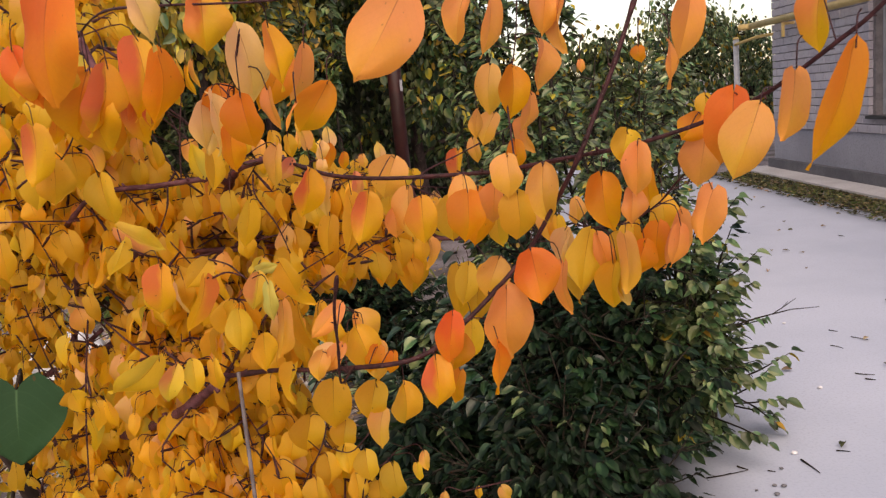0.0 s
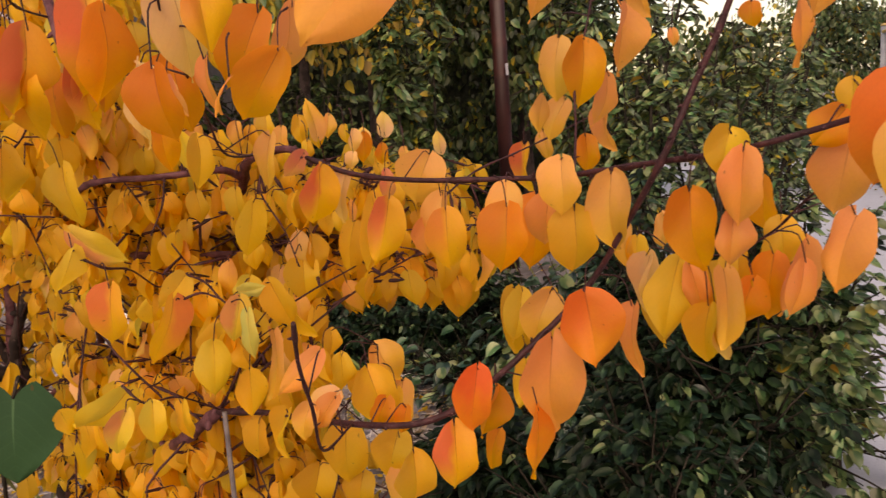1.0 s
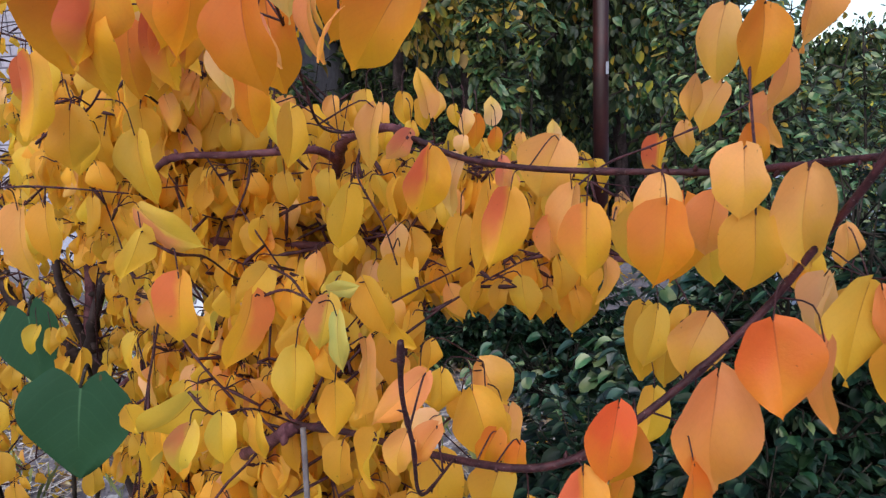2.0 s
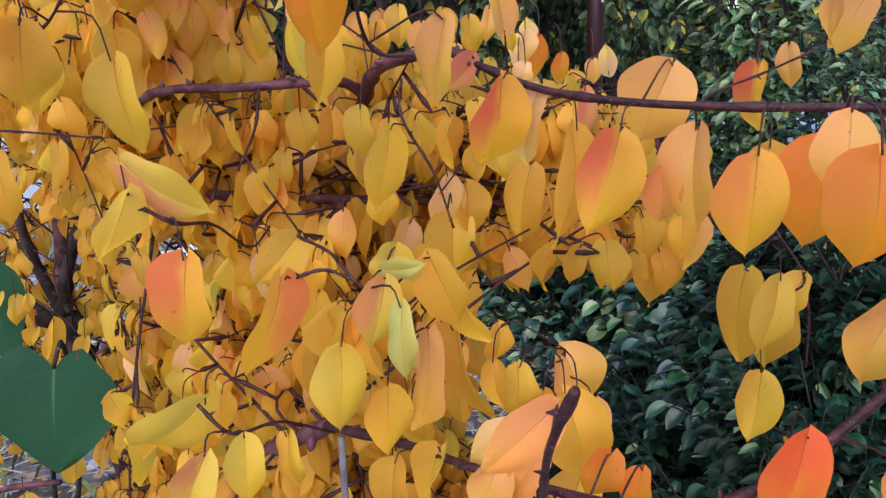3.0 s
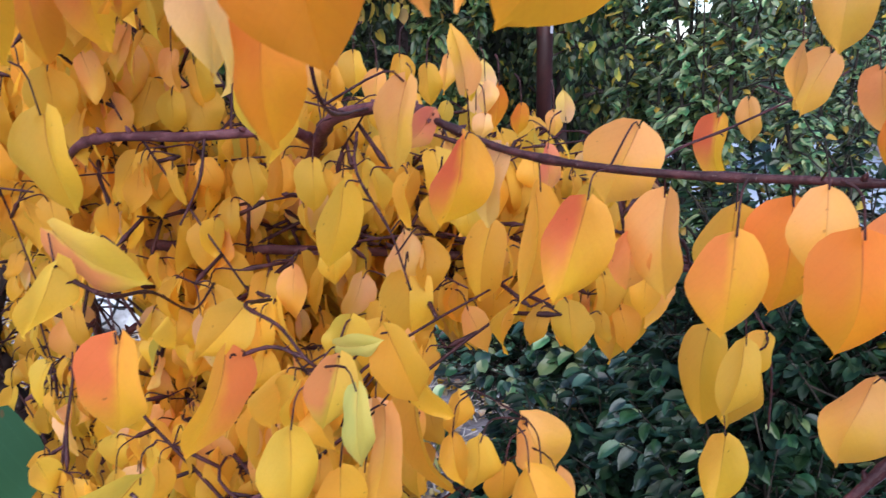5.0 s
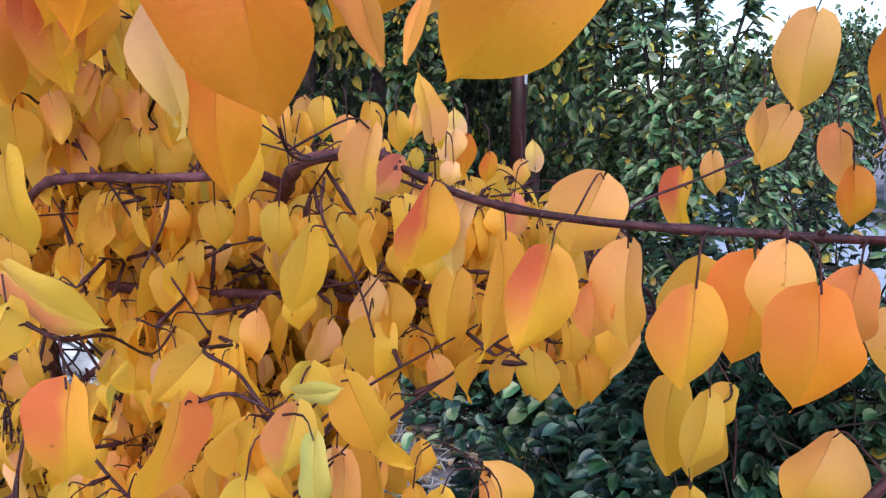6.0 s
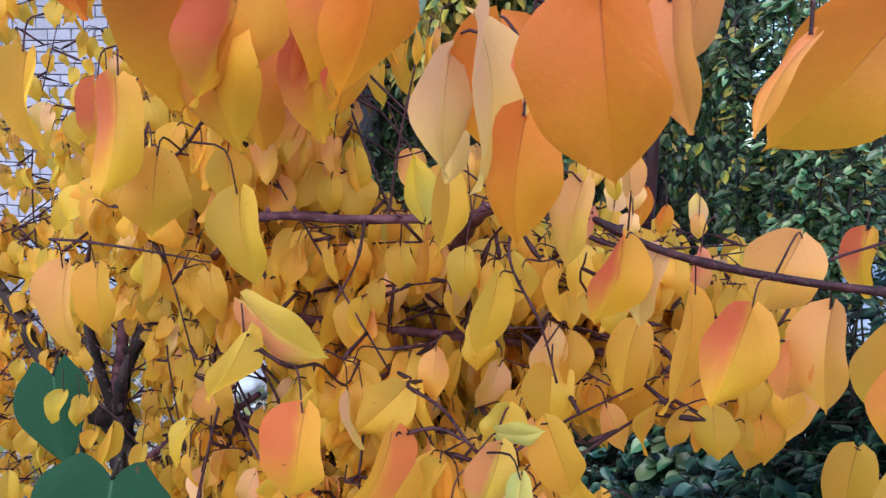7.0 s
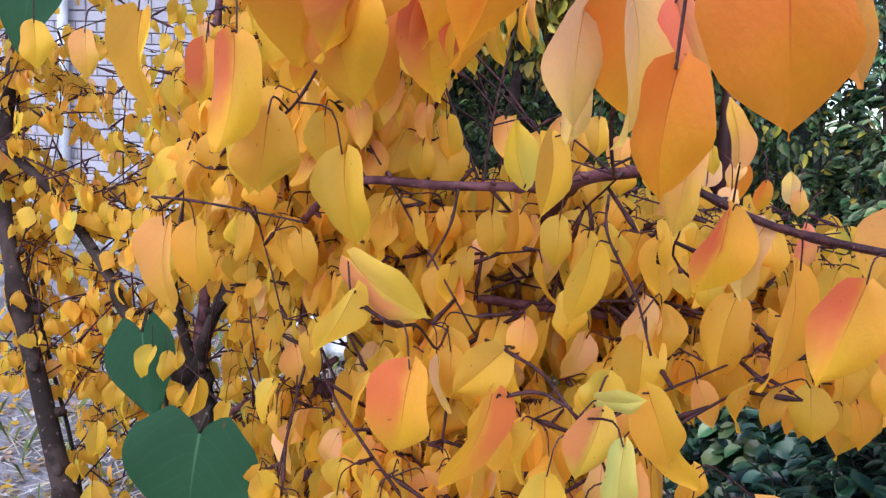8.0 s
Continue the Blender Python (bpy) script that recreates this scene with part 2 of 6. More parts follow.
# ---- mesh tools ----
class Geo:
    """Vertices, faces, uvs and material numbers that become one mesh."""

    def __init__(self):
        self.v, self.f, self.uv, self.m, self.n = [], [], [], [], 0

    def add(self, verts, faces, uvs=None, m=0):
        verts = np.asarray(verts, float).reshape(-1, 3)
        self.v.append(verts)
        for face in faces:
            self.f.append([i + self.n for i in face])
            self.m.append(m)
            self.uv.append([uvs[i] for i in face] if uvs is not None else [(0.5, 0.5)] * len(face))
        self.n += len(verts)

    def tube(self, points, radii, sides=6, m=0, cap=True):
        pts = [Vector(p) for p in points]
        rings, last = [], None
        for i, p in enumerate(pts):
            d = (pts[min(i + 1, len(pts) - 1)] - pts[max(i - 1, 0)]).normalized()
            side = (last - d * last.dot(d)) if last is not None else d.cross(Vector((0.31, 0.2, 1.0)))
            side = side.normalized() if side.length > 1e-6 else d.orthogonal().normalized()
            last = side
            up = d.cross(side)
            rings += [p + (side * math.cos(a) + up * math.sin(a)) * radii[i] for a in (2 * math.pi * k / sides for k in range(sides))]
        faces = [(i * sides + k, i * sides + (k + 1) % sides, (i + 1) * sides + (k + 1) % sides, (i + 1) * sides + k)
                 for i in range(len(pts) - 1) for k in range(sides)]
        if cap:
            faces += [tuple(range(sides))[::-1], tuple((len(pts) - 1) * sides + k for k in range(sides))]
        self.add([tuple(r) for r in rings], faces, None, m)

    def box(self, lo, hi, m=0):
        x0, y0, z0 = lo
        x1, y1, z1 = hi
        self.add([(x0, y0, z0), (x1, y0, z0), (x1, y1, z0), (x0, y1, z0), (x0, y0, z1), (x1, y0, z1), (x1, y1, z1), (x0, y1, z1)],
                 [(3, 2, 1, 0), (4, 5, 6, 7), (0, 1, 5, 4), (1, 2, 6, 5), (2, 3, 7, 6), (3, 0, 4, 7)], None, m)

    def mesh(self, name, materials, smooth=True):
        me = bpy.data.meshes.new(name)
        me.from_pydata(np.concatenate(self.v).tolist() if self.v else [], [], self.f)
        for mat in materials:
            me.materials.append(mat)
        me.polygons.foreach_set("material_index", self.m)
        me.polygons.foreach_set("use_smooth", [smooth] * len(self.f))
        layer = me.uv_layers.new(name="UVMap")
        layer.data.foreach_set("uv", [c for face in self.uv for pair in face for c in pair])
        me.update()
        return me


def part(name, data, parent=None, label="", kind=""):
    ob = new(name, data)
    if parent is not None:
        ob.parent = parent
        ob.matrix_parent_inverse = Matrix.Translation(-parent.location) if parent.parent is None else Matrix.Identity(4)
    return tagged(ob, label=label, kind=kind)


def thing(name, place, label, category, group="", kind=""):
    ob = new(name)
    ob.location = place
    ob.empty_display_size = 0.1
    return tagged(ob, label, category, group, kind)


def smooth_line(points, steps=5):
    """A Catmull-Rom curve through points of any width."""
    p = [np.array(q, float) for q in points]
    p = [2 * p[0] - p[1]] + p + [2 * p[-1] - p[-2]]
    out = []
    for i in range(1, len(p) - 2):
        for s in range(steps):
            t = s / steps
            out.append(0.5 * (2 * p[i] + (p[i + 1] - p[i - 1]) * t + (2 * p[i - 1] - 5 * p[i] + 4 * p[i + 1] - p[i + 2]) * t * t
                              + (3 * p[i] - p[i - 1] - 3 * p[i + 1] + p[i + 2]) * t ** 3))
    return out + [p[-2]]


def leaf_shape(rows, cols, fold=0.3, curl=0.15, wave=0.03, widest=0.4, heart=0.0, twist=0.0, point=1.0, hook=0.12, lop=0.0, roll=0.0, odd=0.0):
    """A blade that hangs from (0,0,0) to (0,0,-1), one wide, with its face to -y: vertices, faces and uvs.
    fold: the angle of each half to the midrib's plane; lop: how much more one half folds than the other; roll: how far the rims roll back; odd: how uneven its outline is."""
    verts, uvs, faces = [], [], []
    for i in range(rows + 1):
        v = i / rows
        v = 0.6 * v + 0.4 * (0.5 - 0.5 * math.cos(math.pi * v))
        if v < widest:
            half = 0.5 * (1 - (1 - v / widest) ** 2.1) ** 0.42
        else:
            s = (v - widest) / (1 - widest)
            half = 0.5 * max(1 - (s / (1 - 0.07 * point)) ** 2.1, 0.0)
            half = max(half, 0.24 * (1 - s) * (1 if s > 0.75 else 0))
        half = max(half, 0.03 if i == 0 else 0.012 if i < rows else 0.002)
        for k in range(cols + 1):
            u = -1 + 2 * k / cols
            angle = fold * (1 + lop if u < 0 else 1 - lop) * (1 - 0.35 * v)
            out = abs(u) * half * (1 + (odd if u < 0 else -odd) * math.sin(3.1 * v + 0.6) + 0.5 * abs(odd) * math.sin(11 * v + 4 * odd * 9 + (0 if u < 0 else 2)))
            x = math.copysign(out * math.cos(angle), u) + hook * max(0.0, v - 0.5) ** 2
            z = -v + heart * (abs(u) ** 1.5) * max(0.0, 0.3 - v) * 1.2
            y = -out * math.sin(angle) + curl * (v - 0.35) ** 2 + wave * math.sin(7 * v + 2 * u) * abs(u) + roll * max(0.0, abs(u) - 0.4) ** 2 * half * 2
            ang = twist * v
            verts.append((x * math.cos(ang) - y * math.sin(ang), x * math.sin(ang) + y * math.cos(ang), z))
            uvs.append((0.5 + 0.5 * u * min(1.0, half * 2 + 0.05), v))
    w = cols + 1
    for i in range(rows):
        for k in range(cols):
            faces.append((i * w + k, i * w + k + 1, (i + 1) * w + k + 1, (i + 1) * w + k))
    return np.array(verts), faces, uvs


def blade_matrix(base, along, width, face):
    """base, the way to the tip with its length, the width, and the way the face looks."""
    length = along.length
    z = -along / length
    y = -(face - z * face.dot(z))
    y = y.normalized() if y.length > 1e-5 else z.orthogonal().normalized()
    x = y.cross(z)
    return Matrix(((x.x * width, y.x * width, z.x * length, base[0]), (x.y * width, y.y * width, z.y * length, base[1]),
                   (x.z * width, y.z * width, z.z * length, base[2]), (0, 0, 0, 1)))


def cloud(name, shapes, spots, materials, smooth=True):
    """Many blades in one mesh. spots: (matrix, shape number, material number)."""
    geo = Geo()
    for m, s, c in spots:
        verts, faces, uvs = shapes[s]
        a = np.array(m)
        geo.add(verts @ a[:3, :3].T + a[:3, 3], faces, uvs, c)
    return geo.mesh(name, materials, smooth)


# ---- the setting ----
def ground_sheet():
    geo = Geo()
    ticks = [-2500, -300, -60, -20] + [-10 + 0.5 * k for k in range(61)] + [30, 60, 300, 2500]
    ys = [-2500, -300, -60, -20] + [-10 + 0.5 * k for k in range(61)] + [30, 60, 300, 2500]
    verts = []
    for y in ys:
        for x in ticks:
            near = abs(x) < 12 and -8 < y < 15 and x < 0.6
            verts.append((x, y, 0.05 * noise.noise(Vector((x * 0.9, y * 0.9, 0))) - 0.02 if near else -0.03))
    w = len(ticks)
    faces = [(j * w + i, j * w + i + 1, (j + 1) * w + i + 1, (j + 1) * w + i) for j in range(len(ys) - 1) for i in range(w - 1)]
    geo.add(verts, faces)
    return tagged(new("ground", geo.mesh("ground", [SOIL])), "bare grey soil strewn with fallen leaves", "ground", kind="structure")


def road():
    geo = Geo()
    xs = [0.75 + 0.395 * k for k in range(9)]
    ys = [-12 + 1.0 * k for k in range(43)]
    top, w = [], len(xs)
    for y in ys:
        for n, x in enumerate(xs):
            edge = 0.09 * noise.noise(Vector((x, y * 1.7, 3))) if n in (0, w - 1) else 0.0
            top.append((x + edge, y, 0.012 + 0.006 * noise.noise(Vector((x * 0.7, y * 0.7, 9)))))
    faces = [(j * w + i, j * w + i + 1, (j + 1) * w + i + 1, (j + 1) * w + i) for j in range(len(ys) - 1) for i in range(w - 1)]
    low = [(x, y, -0.2) for x, y, z in top]
    n0 = len(top)
    rim = [j * w for j in range(len(ys))] + [(len(ys) - 1) * w + i for i in range(1, w)] + [j * w + w - 1 for j in range(len(ys) - 2, -1, -1)] + [i for i in range(w - 2, 0, -1)]
    faces += [(rim[k], rim[(k + 1) % len(rim)], n0 + rim[(k + 1) % len(rim)], n0 + rim[k]) for k in range(len(rim))]
    geo.add(top + low, faces)
    return tagged(new("road", geo.mesh("road", [CONCRETE])), "pale grey worn concrete lane with few leaves", "road", kind="structure")


ground_sheet()
road()

geo = Geo()
geo.box((4.38, -6, -0.2), (4.84, 11.6, 0.05))
tagged(new("pavement", geo.mesh("pavement", [PAVING], False)), "pale concrete apron along the brick house", "pavement", kind="structure")


def brick_face(parent, origin, step, out, rows, columns, first_parts, course=0.1, long=0.25, skip=None, material=BRICK):
    """Courses of brick on a wall. step: the way along the wall; out: the way that the bricks stand proud. The lower bricks of the list are parts, the rest one joined piece."""
    o, s, p = Vector(origin), Vector(step), Vector(out)
    basis = Matrix(((s.x, p.x, 0), (s.y, p.y, 0), (0, 0, 1))).to_4x4()
    rng = random.Random(5)
    unit = Geo()
    e = 0.006
    l, h, d = long - 0.008, course - 0.008, 0.05
    verts = [(e, d, e), (l - e, d, e), (l - e, d, h - e), (e, d, h - e), (0, d - e, 0), (l, d - e, 0), (l, d - e, h), (0, d - e, h), (0, 0, 0), (l, 0, 0), (l, 0, h), (0, 0, h)]
    faces = [(0, 1, 2, 3), (4, 5, 1, 0), (5, 6, 2, 1), (6, 7, 3, 2), (7, 4, 0, 3), (8, 9, 5, 4), (9, 10, 6, 5), (10, 11, 7, 6), (11, 8, 4, 7)]
    faces = [f[::-1] for f in faces]
    unit.add(verts, faces)
    data = unit.mesh("brick", [material], False)
    rest, made = Geo(), 0
    for r in range(rows):
        for c in range(-1 if r % 2 else 0, columns):
            along = max(0.0, c * long + (long / 2 if r % 2 else 0))
            size = 0.5 if c < 0 or r % 2 and c == columns - 1 else 1.0
            at = o + s * along + Vector((0, 0, r * course)) + p * rng.uniform(-0.003, 0.003)
            if skip and skip(along, r * course):
                if not skip(along + long * 0.5, r * course):
                    at, size = at + s * long * 0.5, 0.5
                elif not skip(along - long * 0.5, r * course):
                    size = 0.5
                else:
                    continue
            m = Matrix.Translation(at) @ basis @ Matrix.Diagonal((size * 0.99, 1, 1, 1))
            if made < first_parts:
                b = part("brick", data, parent)
                b.matrix_basis = m
                made += 1
            else:
                a = np.array(m)
                rest.add(np.array(verts) @ a[:3, :3].T + a[:3, 3], faces)
    if rest.v:
        part("brickwork", rest.mesh("brickwork", [material], False), parent, kind="stuff")


def lane_house():
    """The brick house along the lane: its long wall at x = 4.85."""
    house = thing("brick_house", (7.2, 4.0, 0.0), "pale grey brick house with rendered base and dark plinth", "house")
    geo = Geo()
    win = [(8.05, 8.85), (4.2, 5.2)]
    y = -7.0
    for a, b in sorted(win):
        geo.box((4.85, y, 0.0), (5.2, a, 3.6))
        geo.box((4.85, a, 0.0), (5.2, b, 0.8))
        geo.box((4.85, a, 2.2), (5.2, b, 3.6))
        y = b
    geo.box((4.85, y, 0.0), (5.2, 11.4, 3.6))
    part("wall", geo.mesh("wall", [MORTAR], False), house, "mortar bed of the brick wall")
    for lo, hi in (((5.2, 11.05, 0.0), (11.0, 11.4, 3.6)), ((5.2, -7.0, 0.0), (11.0, -6.65, 3.6)), ((10.65, -6.65, 0.0), (11.0, 11.05, 3.6))):
        geo = Geo()
        geo.box(lo, hi)
        part("wall", geo.mesh("wall", [MORTAR], False), house)
    geo = Geo()
    geo.box((4.822, -7.0, 0.0), (4.849, 11.42, 0.6))
    part("rendered_base", geo.mesh("rendered_base", [RENDER], False), house, "smooth grey cement render")
    geo = Geo()
    geo.box((4.74, -7.0, 0.0), (4.821, 11.46, 0.17))
    part("plinth", geo.mesh("plinth", [PLINTH], False), house, "dark grey concrete plinth")
    geo = Geo()
    geo.add([(4.5, -7.4, 3.55), (11.4, -7.4, 3.55), (11.4, 11.8, 3.55), (4.5, 11.8, 3.55), (7.9, -7.4, 5.2), (7.9, 11.8, 5.2)],
            [(0, 3, 5, 4), (1, 4, 5, 2), (0, 4, 1), (3, 2, 5), (0, 1, 2, 3)])
    part("roof", geo.mesh("roof", [PLINTH], False), house, "low grey gable roof")
    for a, b in win:
        geo = Geo()
        for lo, hi in (((4.93, a, 0.8), (5.0, a + 0.06, 2.2)), ((4.93, b - 0.06, 0.8), (5.0, b, 2.2)), ((4.93, a + 0.06, 2.14), (5.0, b - 0.06, 2.2)),
                       ((4.93, a + 0.06, 0.8), (5.0, b - 0.06, 0.86)), ((4.93, (a + b) / 2 - 0.03, 0.86), (5.0, (a + b) / 2 + 0.03, 2.14))):
            geo.box(lo, hi)
        frame_ob = part("window", geo.mesh("window", [GALV], False), house, "grey window frame")
        geo = Geo()
        geo.box((4.96, a + 0.06, 0.86), (4.975, b - 0.06, 2.14))
        part("pane", geo.mesh("pane", [DARK_GLASS], False), frame_ob, "dark glass")
        geo = Geo()
        geo.box((4.76, a - 0.05, 0.765), (4.93, b + 0.05, 0.798))
        part("sill", geo.mesh("sill", [BLACK], False), frame_ob, "thin dark metal sill")
    brick_face(house, (4.85, 11.39, 0.605), (0, -1, 0), (-1, 0, 0), 29, 46, 300, material=LANE_BRICK,
               skip=lambda along, up: any(11.39 - b - 0.25 < along < 11.39 - a and 0.1 < up < 1.6 for a, b in win))
    return house


lane_house()


def gas_pipe():
    """The yellow pipe on brackets along the wall, and the branch to the grey post."""
    pipe = thing("gas_pipe", (4.62, 11.5, 0.0), "yellow painted gas pipe on wall brackets", "pipe")
    geo = Geo()
    geo.tube([(4.66, y, 2.03 + 0.004 * (11.6 - y)) for y in (11.75, 8.0, 4.0, 0.0, -6.5)], [0.045] * 5, 10)
    geo.tube([(4.66, 11.75, 2.03), (4.63, 11.83, 2.03), (4.52, 11.86, 2.03)], [0.045] * 3, 10)
    part("main_pipe", geo.mesh("main_pipe", [PIPE]), pipe, "thick yellow pipe")
    geo = Geo()
    geo.tube(smooth_line([(4.84, 11.3, 1.88), (4.7, 11.6, 1.87), (4.66, 12.0, 1.84), (4.7, 12.5, 1.82)], 4), [0.022] * 13, 8)
    part("branch_pipe", geo.mesh("branch_pipe", [PIPE]), pipe, "thin yellow pipe")
    for y in (10.7, 7.9, 5.0, 2.0):
        geo = Geo()
        geo.box((4.64, y - 0.02, 1.95), (4.85, y + 0.02, 1.985))
        geo.box((4.64, y - 0.02, 1.8), (4.67, y + 0.02, 1.95))
        part("bracket", geo.mesh("bracket", [PIPE], False), pipe)
    post = thing("grey_post", (4.72, 12.5, 0.0), "grey galvanised pipe post beside the house", "post")
    geo = Geo()
    geo.tube([(4.72, 12.5, -0.05), (4.72, 12.5, 1.9)], [0.042, 0.042], 12)
    part("pole", geo.mesh("pole", [GALV]), post)
    geo = Geo()
    geo.tube([(4.72, 12.5, 1.9), (4.72, 12.5, 1.93)], [0.05, 0.038], 12)
    part("cap", geo.mesh("cap", [PIPE]), post, "yellow cap")


gas_pipe()


def yard_house():
    """The pale brick house behind the apricot tree: its wall at y = 6.9."""
    house = thing("yard_house", (-5.2, 8.8, 0.0), "pale lilac-white brick yard house with white downpipe", "house")
    geo = Geo()
    for lo, hi in (((-7.6, 6.95, -0.1), (-3.5, 7.3, 3.0)), ((-3.85, 7.3, -0.1), (-3.5, 10.5, 3.0)), ((-7.6, 7.3, -0.1), (-7.25, 10.5, 3.0)), ((-7.25, 10.15, -0.1), (-3.85, 10.5, 3.0))):
        wall = Geo()
        wall.box(lo, hi)
        part("wall", wall.mesh("wall", [PALE_MORTAR], False), house)
    geo.add([(-8.0, 6.5, 2.95), (-3.1, 6.5, 2.95), (-3.1, 10.9, 2.95), (-8.0, 10.9, 2.95), (-8.0, 8.7, 4.3), (-3.1, 8.7, 4.3)],
            [(0, 1, 5, 4), (2, 3, 4, 5), (1, 2, 5), (3, 0, 4), (3, 2, 1, 0)])
    part("roof", geo.mesh("roof", [PLINTH], False), house, "grey sheet roof")
    geo = Geo()
    geo.tube([(-6.25, 6.82, 0.05), (-6.25, 6.82, 2.1), (-6.22, 6.8, 2.3), (-6.1, 6.62, 2.6), (-6.08, 6.6, 2.9)], [0.05] * 5, 12)
    part("downpipe", geo.mesh("downpipe", [WHITE]), house, "white plastic downpipe")
    brick_face(house, (-7.55, 6.95, 0.5), (1, 0, 0), (0, -1, 0), 17, 16, 290)
    brick_face(house, (-7.55, 6.95, 2.2), (1, 0, 0), (0, -1, 0), 8, 16, 0)
    geo = Geo()
    geo.box((-7.55, 6.88, -0.1), (-3.55, 6.949, 0.49))
    part("plinth", geo.mesh("plinth", [RENDER], False), house, "grey rendered plinth")


yard_house()


# ---- plants behind ----
def spread(rng, k=1.0):
    return Vector((rng.gauss(0, k), rng.gauss(0, k), rng.gauss(0, k)))


SMALL_SHAPES = [leaf_shape(5, 2, 0.4, 0.3, 0.02), leaf_shape(5, 2, 0.25, -0.25, 0.04), leaf_shape(5, 2, 0.6, 0.5, 0.0, 0.36)]
MID_SHAPES = [leaf_shape(7, 4, 0.35, 0.4, 0.04), leaf_shape(7, 4, 0.2, -0.35, 0.06), leaf_shape(7, 4, 0.55, 0.6, 0.03, 0.45)]


def sprigs(rng, tips, per, size, droop=0.5, reach=0.08, flat=0.85, shapes=3, choose=None, slim=(0.5, 0.75)):
    """Blades round the ends of twigs."""
    spots = []
    for tip, way in tips:
        for _ in range(per):
            at = tip - way * rng.uniform(0, 0.14) + spread(rng, reach)
            side = spread(rng, 1.0)
            down = (side * (1 - droop) + Vector((0, 0, -1.6 * droop)) + way * 0.4).normalized()
            face = Vector((rng.gauss(0, flat), rng.gauss(-0.5, flat), rng.gauss(0.4, 0.6)))
            length = size * rng.uniform(0.5, 1.3)
            spots.append((blade_matrix(at, down * length, length * rng.uniform(*slim), face), rng.randrange(shapes), choose(rng, at) if choose else 0))
    return spots


def sprays(rng, tips, per, size, choose, slim=(0.42, 0.64), lean=0.18):
    """Leaves in two ranks along the ends of twigs, their upper faces to the sky, drooping towards the tip."""
    spots = []
    for tip, way in tips:
        flat = Vector((way.x, way.y, 0.25 * way.z - 0.12)).normalized()
        side = flat.cross(Vector((0, 0, 1))).normalized()
        tilt = Vector((rng.gauss(0, 0.22), rng.gauss(-lean, 0.22), 1.0))
        reach = size * rng.uniform(1.6, 2.6)
        for k in range(per):
            back = k / per
            at = tip - way * reach * back + spread(rng, 0.006)
            hand = 1 if k % 2 else -1
            down = (flat * (1.1 - 0.7 * back) + side * hand * (0.25 + 0.75 * back) + Vector((0, 0, -rng.uniform(0.15, 0.75)))).normalized()
            length = size * rng.uniform(0.65, 1.2)
            spots.append((blade_matrix(at, down * length, length * rng.uniform(*slim), tilt + spread(rng, 0.22)), rng.randrange(3), choose(rng, at)))
    return spots


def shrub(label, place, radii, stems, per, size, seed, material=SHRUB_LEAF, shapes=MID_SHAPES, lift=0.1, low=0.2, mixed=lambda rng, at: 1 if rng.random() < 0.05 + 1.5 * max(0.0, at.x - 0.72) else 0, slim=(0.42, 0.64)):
    """A leafy shrub: stems from the root that fork twice, and leaves on the twigs."""
    rng = random.Random(seed)
    root = Vector(place)
    bush = thing("shrub", place, label, "shrub", "shrubs at the lane's edge")
    tips = []
    for _ in range(stems):
        wood = Geo()
        d = spread(rng).normalized()
        d.z = abs(d.z)
        if radii[2] > 0.6:
            d.x *= 0.66 + 0.34 * min(1.0, 1.6 * d.z)
        end = root + Vector((d.x * radii[0], d.y * radii[1], lift + d.z * radii[2])) * (rng.uniform(1.1, 1.28) if rng.random() < 0.14 else rng.uniform(0.75, 1.05))
        start = root + Vector((rng.uniform(-0.1, 0.1), rng.uniform(-0.1, 0.1), -0.03))
        bend = start.lerp(end, 0.5) + Vector((0, 0, 0.12 * radii[2]))
        line = smooth_line([start, bend, end], 4)
        wood.tube(line, [0.011 - 0.009 * k / (len(line) - 1) for k in range(len(line))], 5)
        for t in (0.22, 0.34, 0.46, 0.6, 0.72, 0.84, 0.95):
            if t < low:
                continue
            k = int(t * (len(line) - 1))
            p = Vector(line[k])
            for _ in range(2):
                way = ((end - root).normalized() * 0.7 + spread(rng, 0.5)).normalized()
                tip = p + way * rng.uniform(0.08, 0.3)
                if tip.z < 0.03:
                    tip.z = 0.03 + rng.random() * 0.05
                wood.tube([p, p.lerp(tip, 0.6) + spread(rng, 0.008), tip], [0.004, 0.003, 0.0015], 4)
                tips.append((tip, way))
        part("stem", wood.mesh("stem", [STEM]), bush)
    spots = sprays(rng, tips, per, size, mixed, slim)
    # the SAPLING_LEAF blades are light green and also serve as lit leaves
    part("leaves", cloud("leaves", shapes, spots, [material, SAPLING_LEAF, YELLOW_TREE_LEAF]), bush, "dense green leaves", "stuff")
    return bush


